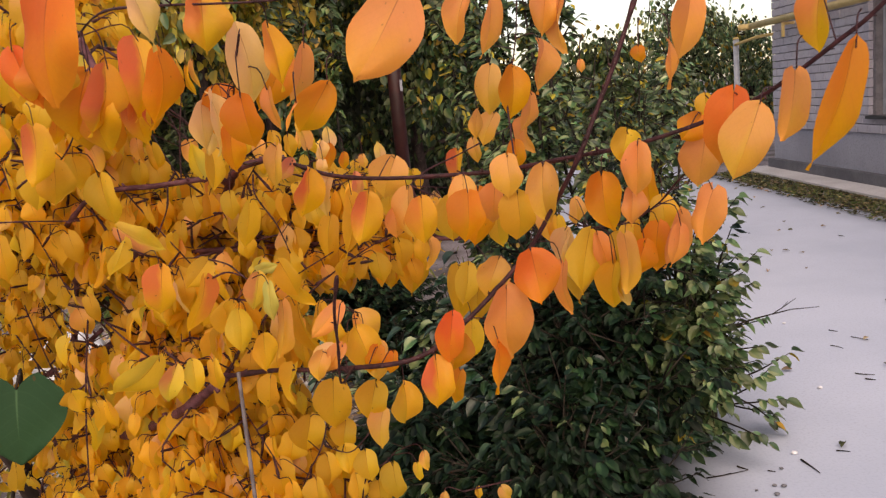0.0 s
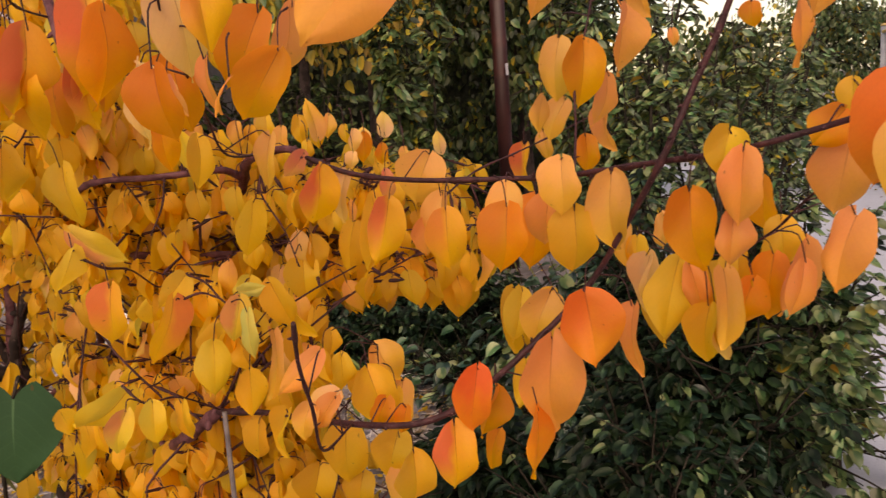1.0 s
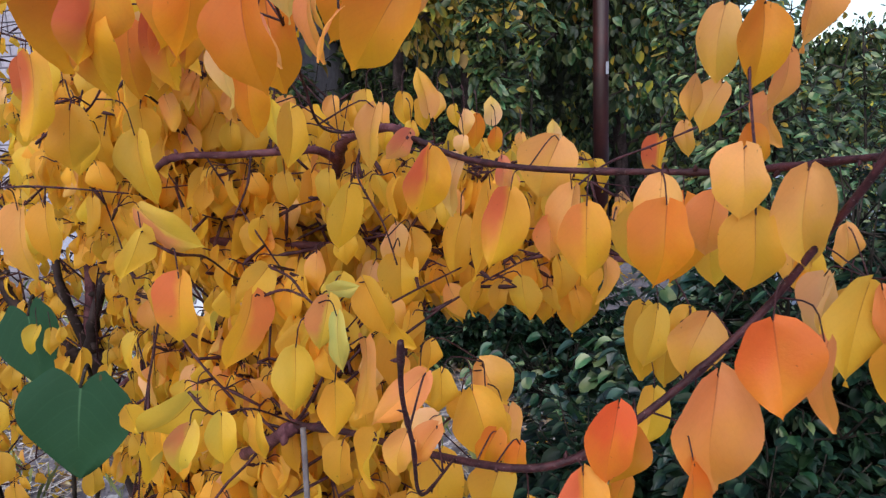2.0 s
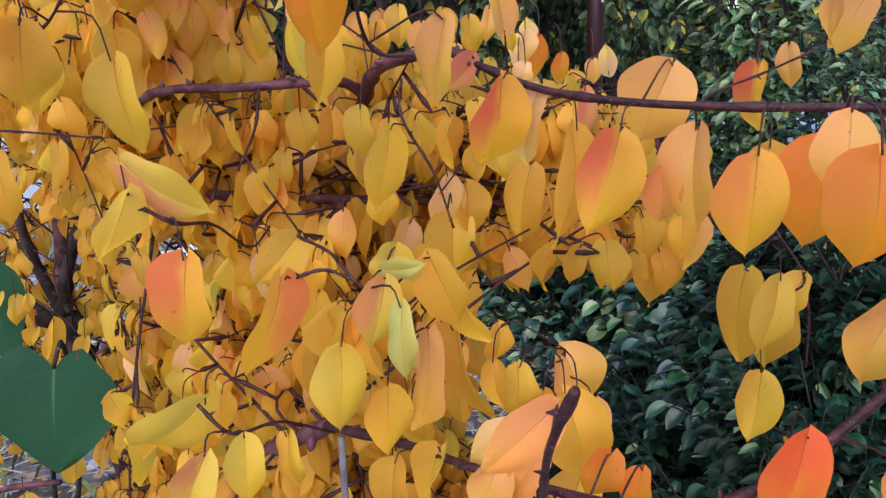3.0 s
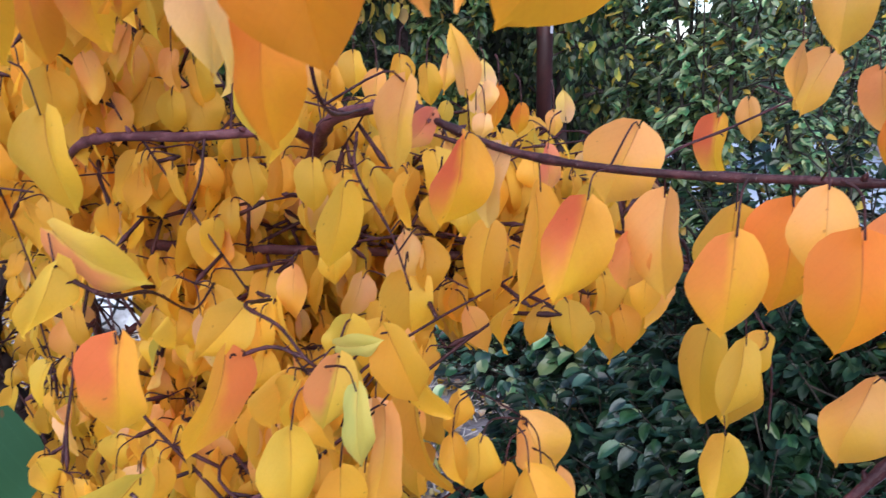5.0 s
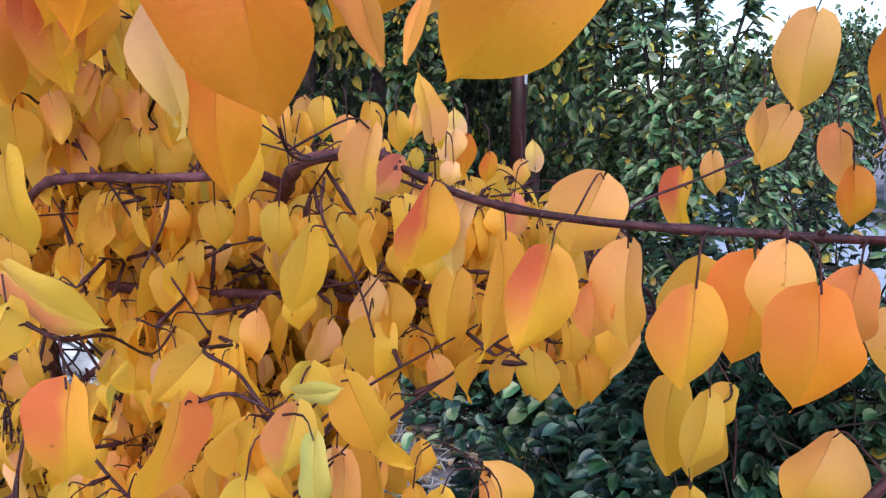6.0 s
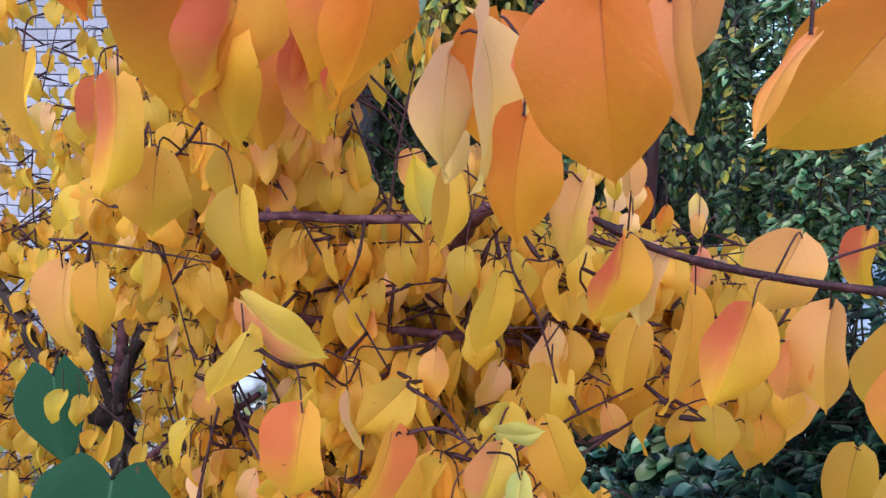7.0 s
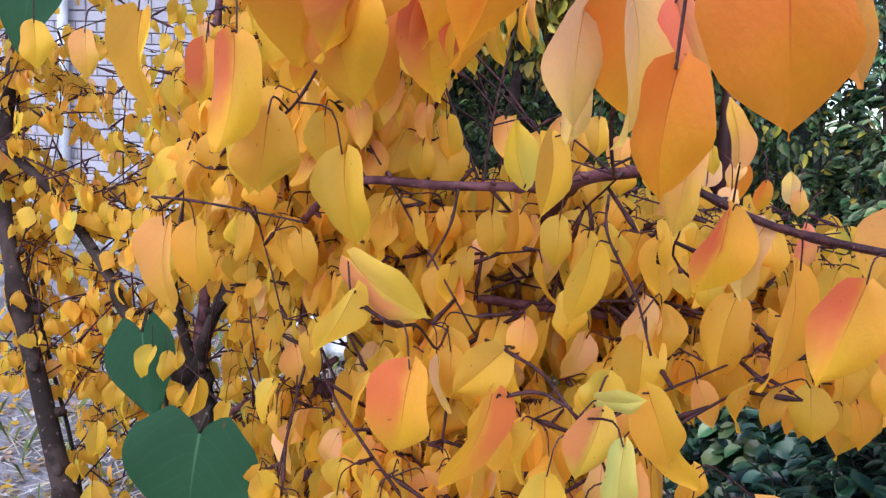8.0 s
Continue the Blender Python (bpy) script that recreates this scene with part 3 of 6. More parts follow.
def sapling(label, place, height, width, seed, stems=4, per=5, size=0.06, low=0.25, material=SAPLING_LEAF, name="sapling"):
    """A young tree of upright thin stems with short side twigs and hanging leaves."""
    rng = random.Random(seed)
    root = Vector(place)
    young = thing(name, place, label, "tree", "young trees behind the shrubs")
    tips = []
    for s in range(stems):
        wood = Geo()
        lean = spread(rng, 1.0)
        end = root + Vector((lean.x * width * 0.45, lean.y * width * 0.35, height * rng.uniform(0.75, 1.0)))
        start = root + Vector((rng.uniform(-0.08, 0.08), rng.uniform(-0.08, 0.08), -0.03))
        mid = start.lerp(end, 0.5) + spread(rng, 0.06)
        line = smooth_line([start, mid, end], 8)
        wood.tube(line, [0.016 - 0.013 * k / (len(line) - 1) for k in range(len(line))], 5)
        count = int(height / 0.075)
        for j in range(count):
            t = low + (1 - low) * j / count
            p = Vector(line[min(int(t * (len(line) - 1)), len(line) - 1)]) + spread(rng, 0.015)
            way = (spread(rng, 1.0) + Vector((0, 0, 0.5))).normalized()
            tip = p + way * rng.uniform(0.12, 0.42) * width * (1.15 - 0.6 * t)
            wood.tube([p, p.lerp(tip, 0.5) + Vector((0, 0, 0.02)), tip], [0.005, 0.004, 0.002], 4)
            tips += [(tip, way), (p.lerp(tip, 0.55), way)]
        part("stem", wood.mesh("stem", [STEM]), young)
    other = SAPLING_LEAF if material is TREE_LEAF else TREE_LEAF
    spots = sprays(rng, tips, per + 2, size, lambda rng, at: rng.choices((0, 1, 2), (0.68, 0.24, 0.08))[0], lean=0.6)
    part("leaves", cloud("leaves", MID_SHAPES if size > 0.05 and place[1] < 5 else SMALL_SHAPES, spots, [material, other, YELLOW_TREE_LEAF]), young, "sprays of oval green leaves", "stuff")
    return young


def tree(label, place, height, crown, seed, leaves=2600, size=0.09, material=TREE_LEAF, trunk=0.1, crown_low=0.4):
    """A tree with a tapered trunk, limbs and a crown of many leaves in clumps."""
    rng = random.Random(seed)
    root = Vector(place)
    big = thing("tree", place, label, "tree", "trees behind the yard")
    wood, tips = Geo(), []
    top = root + Vector((rng.uniform(-0.3, 0.3), rng.uniform(-0.3, 0.3), height * 0.9))
    line = smooth_line([root - Vector((0, 0, 0.1)), root.lerp(top, 0.4) + spread(rng, 0.08), root.lerp(top, 0.7) + spread(rng, 0.15), top], 4)
    n = len(line)
    wood.tube(line, [trunk * (1.25 - 1.1 * k / (n - 1)) for k in range(n)], 9)
    part("trunk", wood.mesh("trunk", [TRUNK]), big, "rough dark trunk")
    for j in range(16):
        wood = Geo()
        t = crown_low + (0.95 - crown_low) * j / 16
        p = Vector(line[int(t * (n - 1))])
        a = j * 2.4 + rng.uniform(-0.4, 0.4)
        out = Vector((math.cos(a), math.sin(a), rng.uniform(-0.1, 0.55)))
        end = p + out * crown * rng.uniform(0.6, 1.0) * (1.1 - 0.5 * t)
        bow = p.lerp(end, 0.5) + Vector((0, 0, 0.15 * crown))
        arm = smooth_line([p, bow, end], 4)
        wood.tube(arm, [trunk * 0.35 * (1 - 0.85 * k / (len(arm) - 1)) for k in range(len(arm))], 5)
        for _ in range(11):
            q = Vector(arm[rng.randrange(2, len(arm))])
            way = (spread(rng, 0.8) + out * 0.5 - Vector((0, 0, 0.35))).normalized()
            tip = q + way * rng.uniform(0.2, 0.55) * crown * 0.6
            wood.tube([q, q.lerp(tip, 0.5), tip], [0.012, 0.008, 0.003], 4)
            tips += [(tip, way), (q.lerp(tip, 0.6), way)]
        part("limb", wood.mesh("limb", [TRUNK]), big)
    spots = sprigs(rng, tips, max(1, leaves // len(tips)), size, 0.6, 0.13, choose=lambda rng, at: rng.choices((0, 1, 2), (0.78, 0.12, 0.1))[0])
    part("crown", cloud("crown", SMALL_SHAPES, spots, [material, SAPLING_LEAF, YELLOW_TREE_LEAF]), big, "loose crown of small leaves", "stuff")
    return big


def hedge(label, x0, x1, y, depth, height, seed, leaves=9000, size=0.1):
    """A tall dense hedge: a lumpy core in the colour of inner shade, and a shell of leaves."""
    rng = random.Random(seed)
    wall = thing("hedge", ((x0 + x1) / 2, y, 0.0), label, "hedge")
    geo, nx, nz = Geo(), int((x1 - x0) / 0.35), int(height / 0.35)
    verts = []
    for side in (-1, 1):
        for j in range(nz + 1):
            for i in range(nx + 1):
                p = Vector((x0 + (x1 - x0) * i / nx, y, height * j / nz - 0.05))
                bulge = depth * (1 - 0.75 * (j / nz) ** 3) * (1 - 0.7 * abs(2 * i / nx - 1) ** 6)
                q = p + Vector((0, side * bulge * (0.5 + 0.35 * noise.noise(p * 1.3 + Vector((0, side, 0)))), 0.3 * noise.noise(p * 0.8) * j / nz))
                verts.append(tuple(q))
    w = nx + 1
    half = w * (nz + 1)
    faces = []
    for j in range(nz):
        for i in range(nx):
            a = j * w + i
            faces += [(a, a + 1, a + w + 1, a + w), (half + a, half + a + w, half + a + w + 1, half + a + 1)]
    faces += [(nz * w + i, nz * w + i + 1, half + nz * w + i + 1, half + nz * w + i) for i in range(nx)]
    faces += [(j * w, (j + 1) * w, half + (j + 1) * w, half + j * w) for j in range(nz)]
    faces += [((j + 1) * w - 1, half + (j + 1) * w - 1, half + (j + 2) * w - 1, (j + 2) * w - 1) for j in range(nz)]
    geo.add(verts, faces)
    # the core's near-black colour stands in for the shade inside
    part("inside", geo.mesh("inside", [HEDGE_SHADE]), wall, "lumpy core coloured as the shade inside the hedge")
    spots = []
    for _ in range(leaves):
        i, j = rng.uniform(0, nx), rng.uniform(0, nz) if rng.random() < 0.85 else nz
        q = Vector(verts[int(j) * w + int(i)]) + Vector(((i % 1) * (x1 - x0) / nx, -rng.uniform(0.0, 0.3), (j % 1) * height / nz))
        down = (spread(rng, 0.5) + Vector((0, -0.3, -0.8))).normalized()
        length = size * rng.uniform(0.6, 1.2)
        spots.append((blade_matrix(q, down * length, length * 0.65, Vector((rng.gauss(0, 0.6), -0.7, rng.gauss(0.5, 0.4)))), rng.randrange(3), 0))
    part("leaves", cloud("leaves", SMALL_SHAPES, spots, [TREE_LEAF]), wall, "dark green leaves", "stuff")


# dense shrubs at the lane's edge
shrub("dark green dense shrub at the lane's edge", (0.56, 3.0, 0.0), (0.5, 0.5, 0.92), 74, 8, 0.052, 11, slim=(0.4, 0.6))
shrub("low dark green shrub beside the path", (0.42, 3.3, 0.0), (0.36, 0.34, 0.42), 40, 5, 0.085, 12, BROAD_LEAF, mixed=lambda rng, at: 1 if rng.random() < 0.2 else 0, slim=(0.62, 0.84))
shrub("small dark green ground shrub under the apricot", (-0.62, 4.6, 0.0), (0.62, 0.45, 0.36), 74, 10, 0.05, 13, mixed=lambda rng, at: 1 if rng.random() < 0.1 else 0)
shrub("low dark leafy plant on the ground under the branches", (0.3, 2.8, 0.0), (0.24, 0.22, 0.2), 28, 6, 0.07, 16, BROAD_LEAF, mixed=lambda rng, at: 1 if rng.random() < 0.1 else 0)
shrub("low dark green shoots at the foot of the shrub", (0.34, 2.5, 0.0), (0.36, 0.25, 0.26), 32, 7, 0.052, 18)
shrub("low shrub with broad blue-green leaves", (0.24, 3.8, 0.0), (0.32, 0.22, 0.36), 26, 5, 0.092, 20, BROAD_LEAF, mixed=lambda rng, at: 1 if rng.random() < 0.3 else 0, slim=(0.62, 0.84))
shrub("creeping ground plant with broad dark leaves", (-0.3, 4.0, 0.0), (0.4, 0.34, 0.07), 15, 2, 0.07, 22, BROAD_LEAF, lift=0.03, mixed=lambda rng, at: 1 if rng.random() < 0.2 else 0, slim=(0.6, 0.82))
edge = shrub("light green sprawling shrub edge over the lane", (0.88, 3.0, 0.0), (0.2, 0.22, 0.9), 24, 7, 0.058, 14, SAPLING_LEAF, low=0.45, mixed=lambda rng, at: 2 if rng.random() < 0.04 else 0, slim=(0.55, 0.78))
wood = Geo()
wood.tube([(0.9, 2.95, 0.4), (1.0, 2.9, 0.44), (1.155, 2.9, 0.475), (1.245, 2.9, 0.49)], [0.004, 0.0035, 0.003, 0.002], 5)
wood.tube([(1.2, 2.9, 0.482), (1.272, 2.9, 0.494), (1.378, 2.9, 0.494)], [0.0025, 0.002, 0.001], 5)
wood.tube([(1.2, 2.9, 0.482), (1.245, 2.9, 0.507), (1.29, 2.9, 0.535)], [0.0022, 0.0017, 0.001], 5)
wood.tube([(1.235, 2.9, 0.5), (1.26, 2.9, 0.525)], [0.0017, 0.001], 5)
part("bare_twig", wood.mesh("bare_twig", [STEM]), edge, "bare forked twig end")
# an added plant: its dark leaves stand in for shade on bare soil
shrub("low dark plant added for the shade on the bare ground", (-0.02, 2.95, 0.0), (0.3, 0.34, 0.12), 40, 6, 0.065, 24, lift=0.05, mixed=lambda rng, at: 0)
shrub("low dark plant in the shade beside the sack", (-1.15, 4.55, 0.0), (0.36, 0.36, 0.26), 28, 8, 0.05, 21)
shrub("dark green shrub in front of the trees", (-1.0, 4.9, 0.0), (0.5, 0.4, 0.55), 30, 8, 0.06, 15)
shrub("tall dark shrub in the shade of the trees", (-1.45, 5.6, 0.0), (0.65, 0.4, 1.4), 60, 6, 0.075, 17, TREE_LEAF, mixed=lambda rng, at: 0)
shrub("tall dark shrub beside the yard house", (-2.5, 6.15, 0.0), (0.55, 0.4, 1.75), 60, 6, 0.08, 19, TREE_LEAF, mixed=lambda rng, at: 0)
# saplings behind the shrubs
for n, (x, y, h, w) in enumerate(((-0.66, 5.3, 2.6, 0.6), (0.24, 5.0, 2.5, 0.42), (0.36, 4.5, 2.6, 0.6), (0.62, 5.3, 2.3, 0.6), (0.8, 4.4, 1.6, 0.6), (1.2, 4.9, 1.7, 0.7), (1.5, 5.6, 1.75, 0.8))):
    sapling("young green-leaved tree with thin dark stems", (x, y, 0.0), h, w, 30 + n, 5, 3 if x > 0.5 else 4, 0.062 if x > 0.1 else 0.078, 0.25, SAPLING_LEAF if x > 0.3 else TREE_LEAF)
# taller trees
tree("tall dark green tree behind the saplings", (-1.5, 7.6, 0.0), 5.0, 1.7, 51, 5200, 0.1, TREE_LEAF, 0.055, 0.3)
tree("yellowing tree with drooping foliage over the yard", (-1.75, 6.3, 0.0), 4.0, 1.25, 52, 5200, 0.1, YELLOW_TREE_LEAF, 0.045, 0.42)
tree("dark green tree behind the red post", (-0.1, 8.4, 0.0), 4.4, 1.3, 53, 5200, 0.1, TREE_LEAF, 0.06, 0.2)
tree("green tree at the far end of the lane", (4.2, 14.0, 0.0), 2.9, 1.1, 54, 4200, 0.09, SAPLING_LEAF, 0.06, 0.2)
tree("green tree behind the grey post", (5.8, 14.4, 0.0), 2.5, 1.2, 55, 4200, 0.09, SAPLING_LEAF, 0.06, 0.2)
tree("low green tree beyond the saplings", (2.3, 10.2, 0.0), 2.1, 0.9, 56, 3600, 0.085, TREE_LEAF, 0.06, 0.15)
# the tall hedge is added as a dark backdrop behind the trees
hedge("tall dark overgrown hedge added as the yard's backdrop", -6.0, 0.7, 10.4, 1.2, 3.6, 61)
hedge("low green hedge along the lane's far end", 0.7, 4.4, 15.0, 1.0, 1.5, 62, 3000)


def red_post():
    post = thing("red_post", (-0.26, 6.7, 0.0), "dark red painted steel post with a white tag", "post")
    geo = Geo()
    geo.tube([(-0.26, 6.7, -0.05), (-0.26, 6.7, 2.9)], [0.058, 0.058], 14)
    part("pole", geo.mesh("pole", [RED_PAINT]), post)
    geo = Geo()
    geo.tube([(-0.26, 6.7, 2.9), (-0.26, 6.7, 2.93)], [0.064, 0.04], 14)
    part("cap", geo.mesh("cap", [RED_PAINT]), post)
    geo = Geo()
    geo.box((-0.22, 6.632, 1.5), (-0.2, 6.64, 1.59))
    part("tag", geo.mesh("tag", [RENDER], False), post, "narrow pale tag")


red_post()


def heart_shape(rows=14, cols=10, lobe=0.22):
    """A wide heart leaf with lobes above its stalk."""
    verts, uvs, faces = [], [], []
    for i in range(rows + 1):
        v = i / rows
        half = 0.5 * (math.sin(math.pi * min(1.0, 0.26 + 0.74 * v ** 0.8)) ** 0.85 if v < 1 else 0.0)
        half = max(half, 0.004)
        for k in range(cols + 1):
            u = -1 + 2 * k / cols
            rise = lobe * max(0.0, 1 - abs(abs(u) - 0.55) / 0.55) ** 0.7 * max(0.0, 1 - v * 2.2)
            x = u * half * (1 if v > 0.03 else 0.97)
            y = -0.16 * abs(x) + 0.14 * (v - 0.3) ** 2 + 0.02 * math.sin(9 * v + 5 * u) * abs(u)
            verts.append((x, y, -v + rise))
            uvs.append((0.5 + 0.5 * u * min(1, half * 2 + 0.05), v))
    w = cols + 1
    for i in range(rows):
        for k in range(cols):
            faces.append((i * w + k, i * w + k + 1, (i + 1) * w + k + 1, (i + 1) * w + k))
    geo = Geo()
    geo.add(verts, faces, uvs)
    return geo.mesh("heart_leaf", [HEART_LEAF])


HEART = heart_shape()


def heart_plant(label, root, leaves, way=()):
    """A young plant with large heart leaves on long stalks. leaves: base, way to the tip, width, face."""
    plant = thing("heart_leaf_plant", root, label, "plant")
    for base, along, width, face in leaves:
        stalk = Geo()
        b, r = Vector(base), Vector(root)
        line = smooth_line([r, *(way or [r.lerp(b, 0.6) + Vector((0.02, 0.05, 0.06))]), b + Vector((0, 0.03, 0.02)), b], 4)
        stalk.tube(line, [0.006 - 0.003 * k / (len(line) - 1) for k in range(len(line))], 6)
        part("stalk", stalk.mesh("stalk", [STEM]), plant)
        blade = part("leaf", HEART, plant, "broad dark green heart leaf")
        blade.matrix_basis = blade_matrix(base, Vector(along), width, Vector(face))


def white_bag():
    bag = thing("white_sack", (-2.3, 4.5, 0.0), "crumpled white plastic sack with black cords on the ground", "sack")
    bm = bmesh.new()
    bmesh.ops.create_icosphere(bm, subdivisions=4, radius=1.0)
    for v in bm.verts:
        f = 1 + 0.3 * noise.noise(v.co * 2.1) + 0.14 * noise.noise(v.co * 6.0)
        v.co = Vector((v.co.x * 0.27 * f, v.co.y * 0.2 * f, max(0.0, 0.13 + v.co.z * 0.17 * f)))
    me = bpy.data.meshes.new("sack")
    bm.to_mesh(me)
    bm.free()
    me.materials.append(WHITE)
    me.polygons.foreach_set("use_smooth", [True] * len(me.polygons))
    body = part("body", me, bag, "crumpled white plastic")
    body.location = (-2.3, 4.5, 0.0)
    geo = Geo()
    geo.tube(smooth_line([(-2.55, 4.37, 0.1), (-2.4, 4.29, 0.2), (-2.27, 4.28, 0.16), (-2.15, 4.31, 0.28)], 5), [0.008] * 16, 5)
    part("cord", geo.mesh("cord", [BLACK]), bag, "black cord")
    geo = Geo()
    geo.tube(smooth_line([(-2.45, 4.29, 0.05), (-2.33, 4.25, 0.12), (-2.25, 4.28, 0.3)], 5), [0.008] * 11, 5)
    part("cord", geo.mesh("cord", [BLACK]), bag, "black cord")


white_bag()


def litter():
    rng = random.Random(8)
    spots = []
    for _ in range(9500):
        x, y = rng.gauss(-1.6, 1.3), rng.gauss(3.4, 1.5)
        if x > 0.7:
            continue
        base = Vector((x, y, 0.05 * noise.noise(Vector((x * 0.9, y * 0.9, 0))) - 0.02 + rng.uniform(0.004, 0.03)))
        a = rng.uniform(0, 6.283)
        length = rng.uniform(0.02, 0.05)
        spots.append((blade_matrix(base, Vector((math.cos(a), math.sin(a), rng.uniform(-0.2, 0.2))).normalized() * length, length * 0.75,
                                   Vector((rng.gauss(0, 0.35), rng.gauss(0, 0.35), 1))), rng.randrange(3), rng.choice((0, 0, 0, 0, 1, 1, 0, 2))))
    tagged(new("fallen_leaves", cloud("fallen_leaves", SMALL_SHAPES, spots, [LITTER, LEAF["yellow"], PAVING])),
           "dry yellow and brown leaves strewn on the soil", "leaves", kind="stuff")
    spots = []
    for _ in range(4200):
        x, y = (rng.uniform(1.0, 3.9), rng.uniform(1.8, 10)) if rng.random() < 0.018 else (4.37 - 0.6 * rng.random() ** 1.6, rng.uniform(3, 11.5))
        base = Vector((x, y, 0.025))
        a = rng.uniform(0, 6.283)
        length = rng.uniform(0.03, 0.055)
        spots.append((blade_matrix(base, Vector((math.cos(a), math.sin(a), 0)) * length, length * 0.7,
                                   Vector((rng.gauss(0, 0.3), rng.gauss(0, 0.3), 1))), rng.randrange(3), rng.choice((0, 1, 1, 2, 1, 2, 1, 1)) if x > 3.7 else rng.choice((0, 1))))
    tagged(new("fallen_leaves", cloud("fallen_leaves", SMALL_SHAPES, spots, [LITTER, DARK_LITTER, TREE_LEAF])),
           "dark brown and green leaves along the edge of the lane", "leaves", kind="stuff")
    geo = Geo()
    for _ in range(6000):
        x, y = rng.uniform(3.95, 4.4), rng.uniform(1, 11.6)
        if rng.random() < 0.45:
            x, y = rng.gauss(-1.8, 2.0), rng.gauss(3.4, 2.6)
            if x > 0.6:
                continue
        h, a = rng.uniform(0.04, 0.13) * (0.35 if x > 0 else 1.0), rng.uniform(0, 6.283)
        dx, dy = math.cos(a), math.sin(a)
        geo.add([(x - dy * 0.003, y + dx * 0.003, -0.03), (x + dy * 0.003, y - dx * 0.003, -0.03), (x + dx * h * 0.4 + dy * 0.002, y + dy * h * 0.4 - dx * 0.002, h * 0.7), (x + dx * h * 0.8, y + dy * h * 0.8, h)], [(0, 1, 2, 3)])
    tagged(new("grass", geo.mesh("grass", [GRASS])), "sparse thin grass on the soil", "grass", kind="stuff")
    geo = Geo()
    for _ in range(5200):
        x, y = rng.gauss(-1.9, 1.0), rng.gauss(4.0, 1.1)
        if x > 0.3:
            continue
        a, l, z = rng.uniform(0, 6.283), rng.uniform(0.04, 0.16), 0.05 * noise.noise(Vector((x * 0.9, y * 0.9, 0))) + rng.uniform(-0.01, 0.02)
        dx, dy = math.cos(a), math.sin(a)
        geo.add([(x - dy * 0.003, y + dx * 0.003, z), (x + dy * 0.003, y - dx * 0.003, z), (x + dx * l + dy * 0.002, y + dy * l - dx * 0.002, z + 0.2 * l), (x + dx * l - dy * 0.002, y + dy * l + dx * 0.002, z + 0.2 * l + 0.002)], [(0, 1, 2, 3)])
    tagged(new("dry_grass", geo.mesh("dry_grass", [STRAW])), "pale dry grass stalks lying on the soil", "grass", kind="stuff")


litter()


def stick(a, b, thick, rng):
    """A dry stick lying on the lane, bent, with one short stub."""
    a, b = Vector((*a, 0.013 + thick)), Vector((*b, 0.013 + thick))
    across = Vector((a.y - b.y, b.x - a.x, 0.0)) * rng.uniform(-0.12, 0.12)
    dry = thing("stick", tuple(a.lerp(b, 0.5)), "thin dry grey-brown stick lying on the concrete lane", "stick", "sticks on the lane")
    geo = Geo()
    line = smooth_line([a, a.lerp(b, 0.45) + across, b], 3)
    geo.tube(line, [thick * (1.0 - 0.5 * k / (len(line) - 1)) for k in range(len(line))], 6)
    part("stem", geo.mesh("stem", [STEM if rng.random() < 0.6 else TRUNK]), dry)
    geo = Geo()
    root = Vector(line[len(line) // 2])
    geo.tube([root, root + (b - a) * 0.14 - across * 0.9 + Vector((0, 0, 0.002))], [thick * 0.7, thick * 0.4], 5)
    part("stub", geo.mesh("stub", [STEM]), dry)


def pebble(x, y, size, material, label):
    """A small worn stone."""
    geo, verts, faces = Geo(), [], []
    rings, sides = 4, 8
    for j in range(rings + 1):
        lift = math.pi * j / rings
        for k in range(sides):
            turn = 2 * math.pi * k / sides
            p = Vector((math.sin(lift) * math.cos(turn), 0.75 * math.sin(lift) * math.sin(turn), -0.5 * math.cos(lift)))
            p *= size * (1.0 + 0.3 * noise.noise(p * 1.6 + Vector((x * 9, y * 9, 0))))
            verts.append((x + p.x, y + p.y, 0.014 + 0.45 * size + p.z))
    for j in range(rings):
        faces += [(j * sides + k, j * sides + (k + 1) % sides, (j + 1) * sides + (k + 1) % sides, (j + 1) * sides + k) for k in range(sides)]
    geo.add(verts, faces)
    tagged(new("pebble", geo.mesh("pebble", [material])), label, "pebble", "pebbles on the lane")


def lane_bits():
    rng = random.Random(29)
    for a, b in (((1.973, 4.048), (2.0, 4.01)), ((2.016, 3.909), (2.068, 3.84)), ((1.862, 3.808), (1.896, 3.748)), ((1.779, 3.413), (1.845, 3.374)), ((1.784, 3.338), (1.815, 3.31)),
                 ((1.336, 2.696), (1.378, 2.676)), ((0.831, 2.586), (0.984, 2.614)), ((1.189, 2.651), (1.205, 2.544)), ((0.961, 2.649), (0.987, 2.616)), ((1.048, 2.598), (1.07, 2.584))):
        stick(a, b, rng.uniform(0.0022, 0.0042), rng)
    for x, y in ((1.815, 4.23), (1.19, 2.704), (1.558, 3.279)):
        pebble(x, y, rng.uniform(0.009, 0.014), WHITE, "small white stone lying on the concrete lane")
    for x, y in ((1.316, 3.098), (1.144, 2.873), (1.097, 2.601), (1.026, 2.489), (1.01, 2.431), (0.957, 2.468), (1.053, 2.479)):
        pebble(x, y, rng.uniform(0.006, 0.011), PLINTH, "small dark grey stone lying on the concrete lane")


lane_bits()


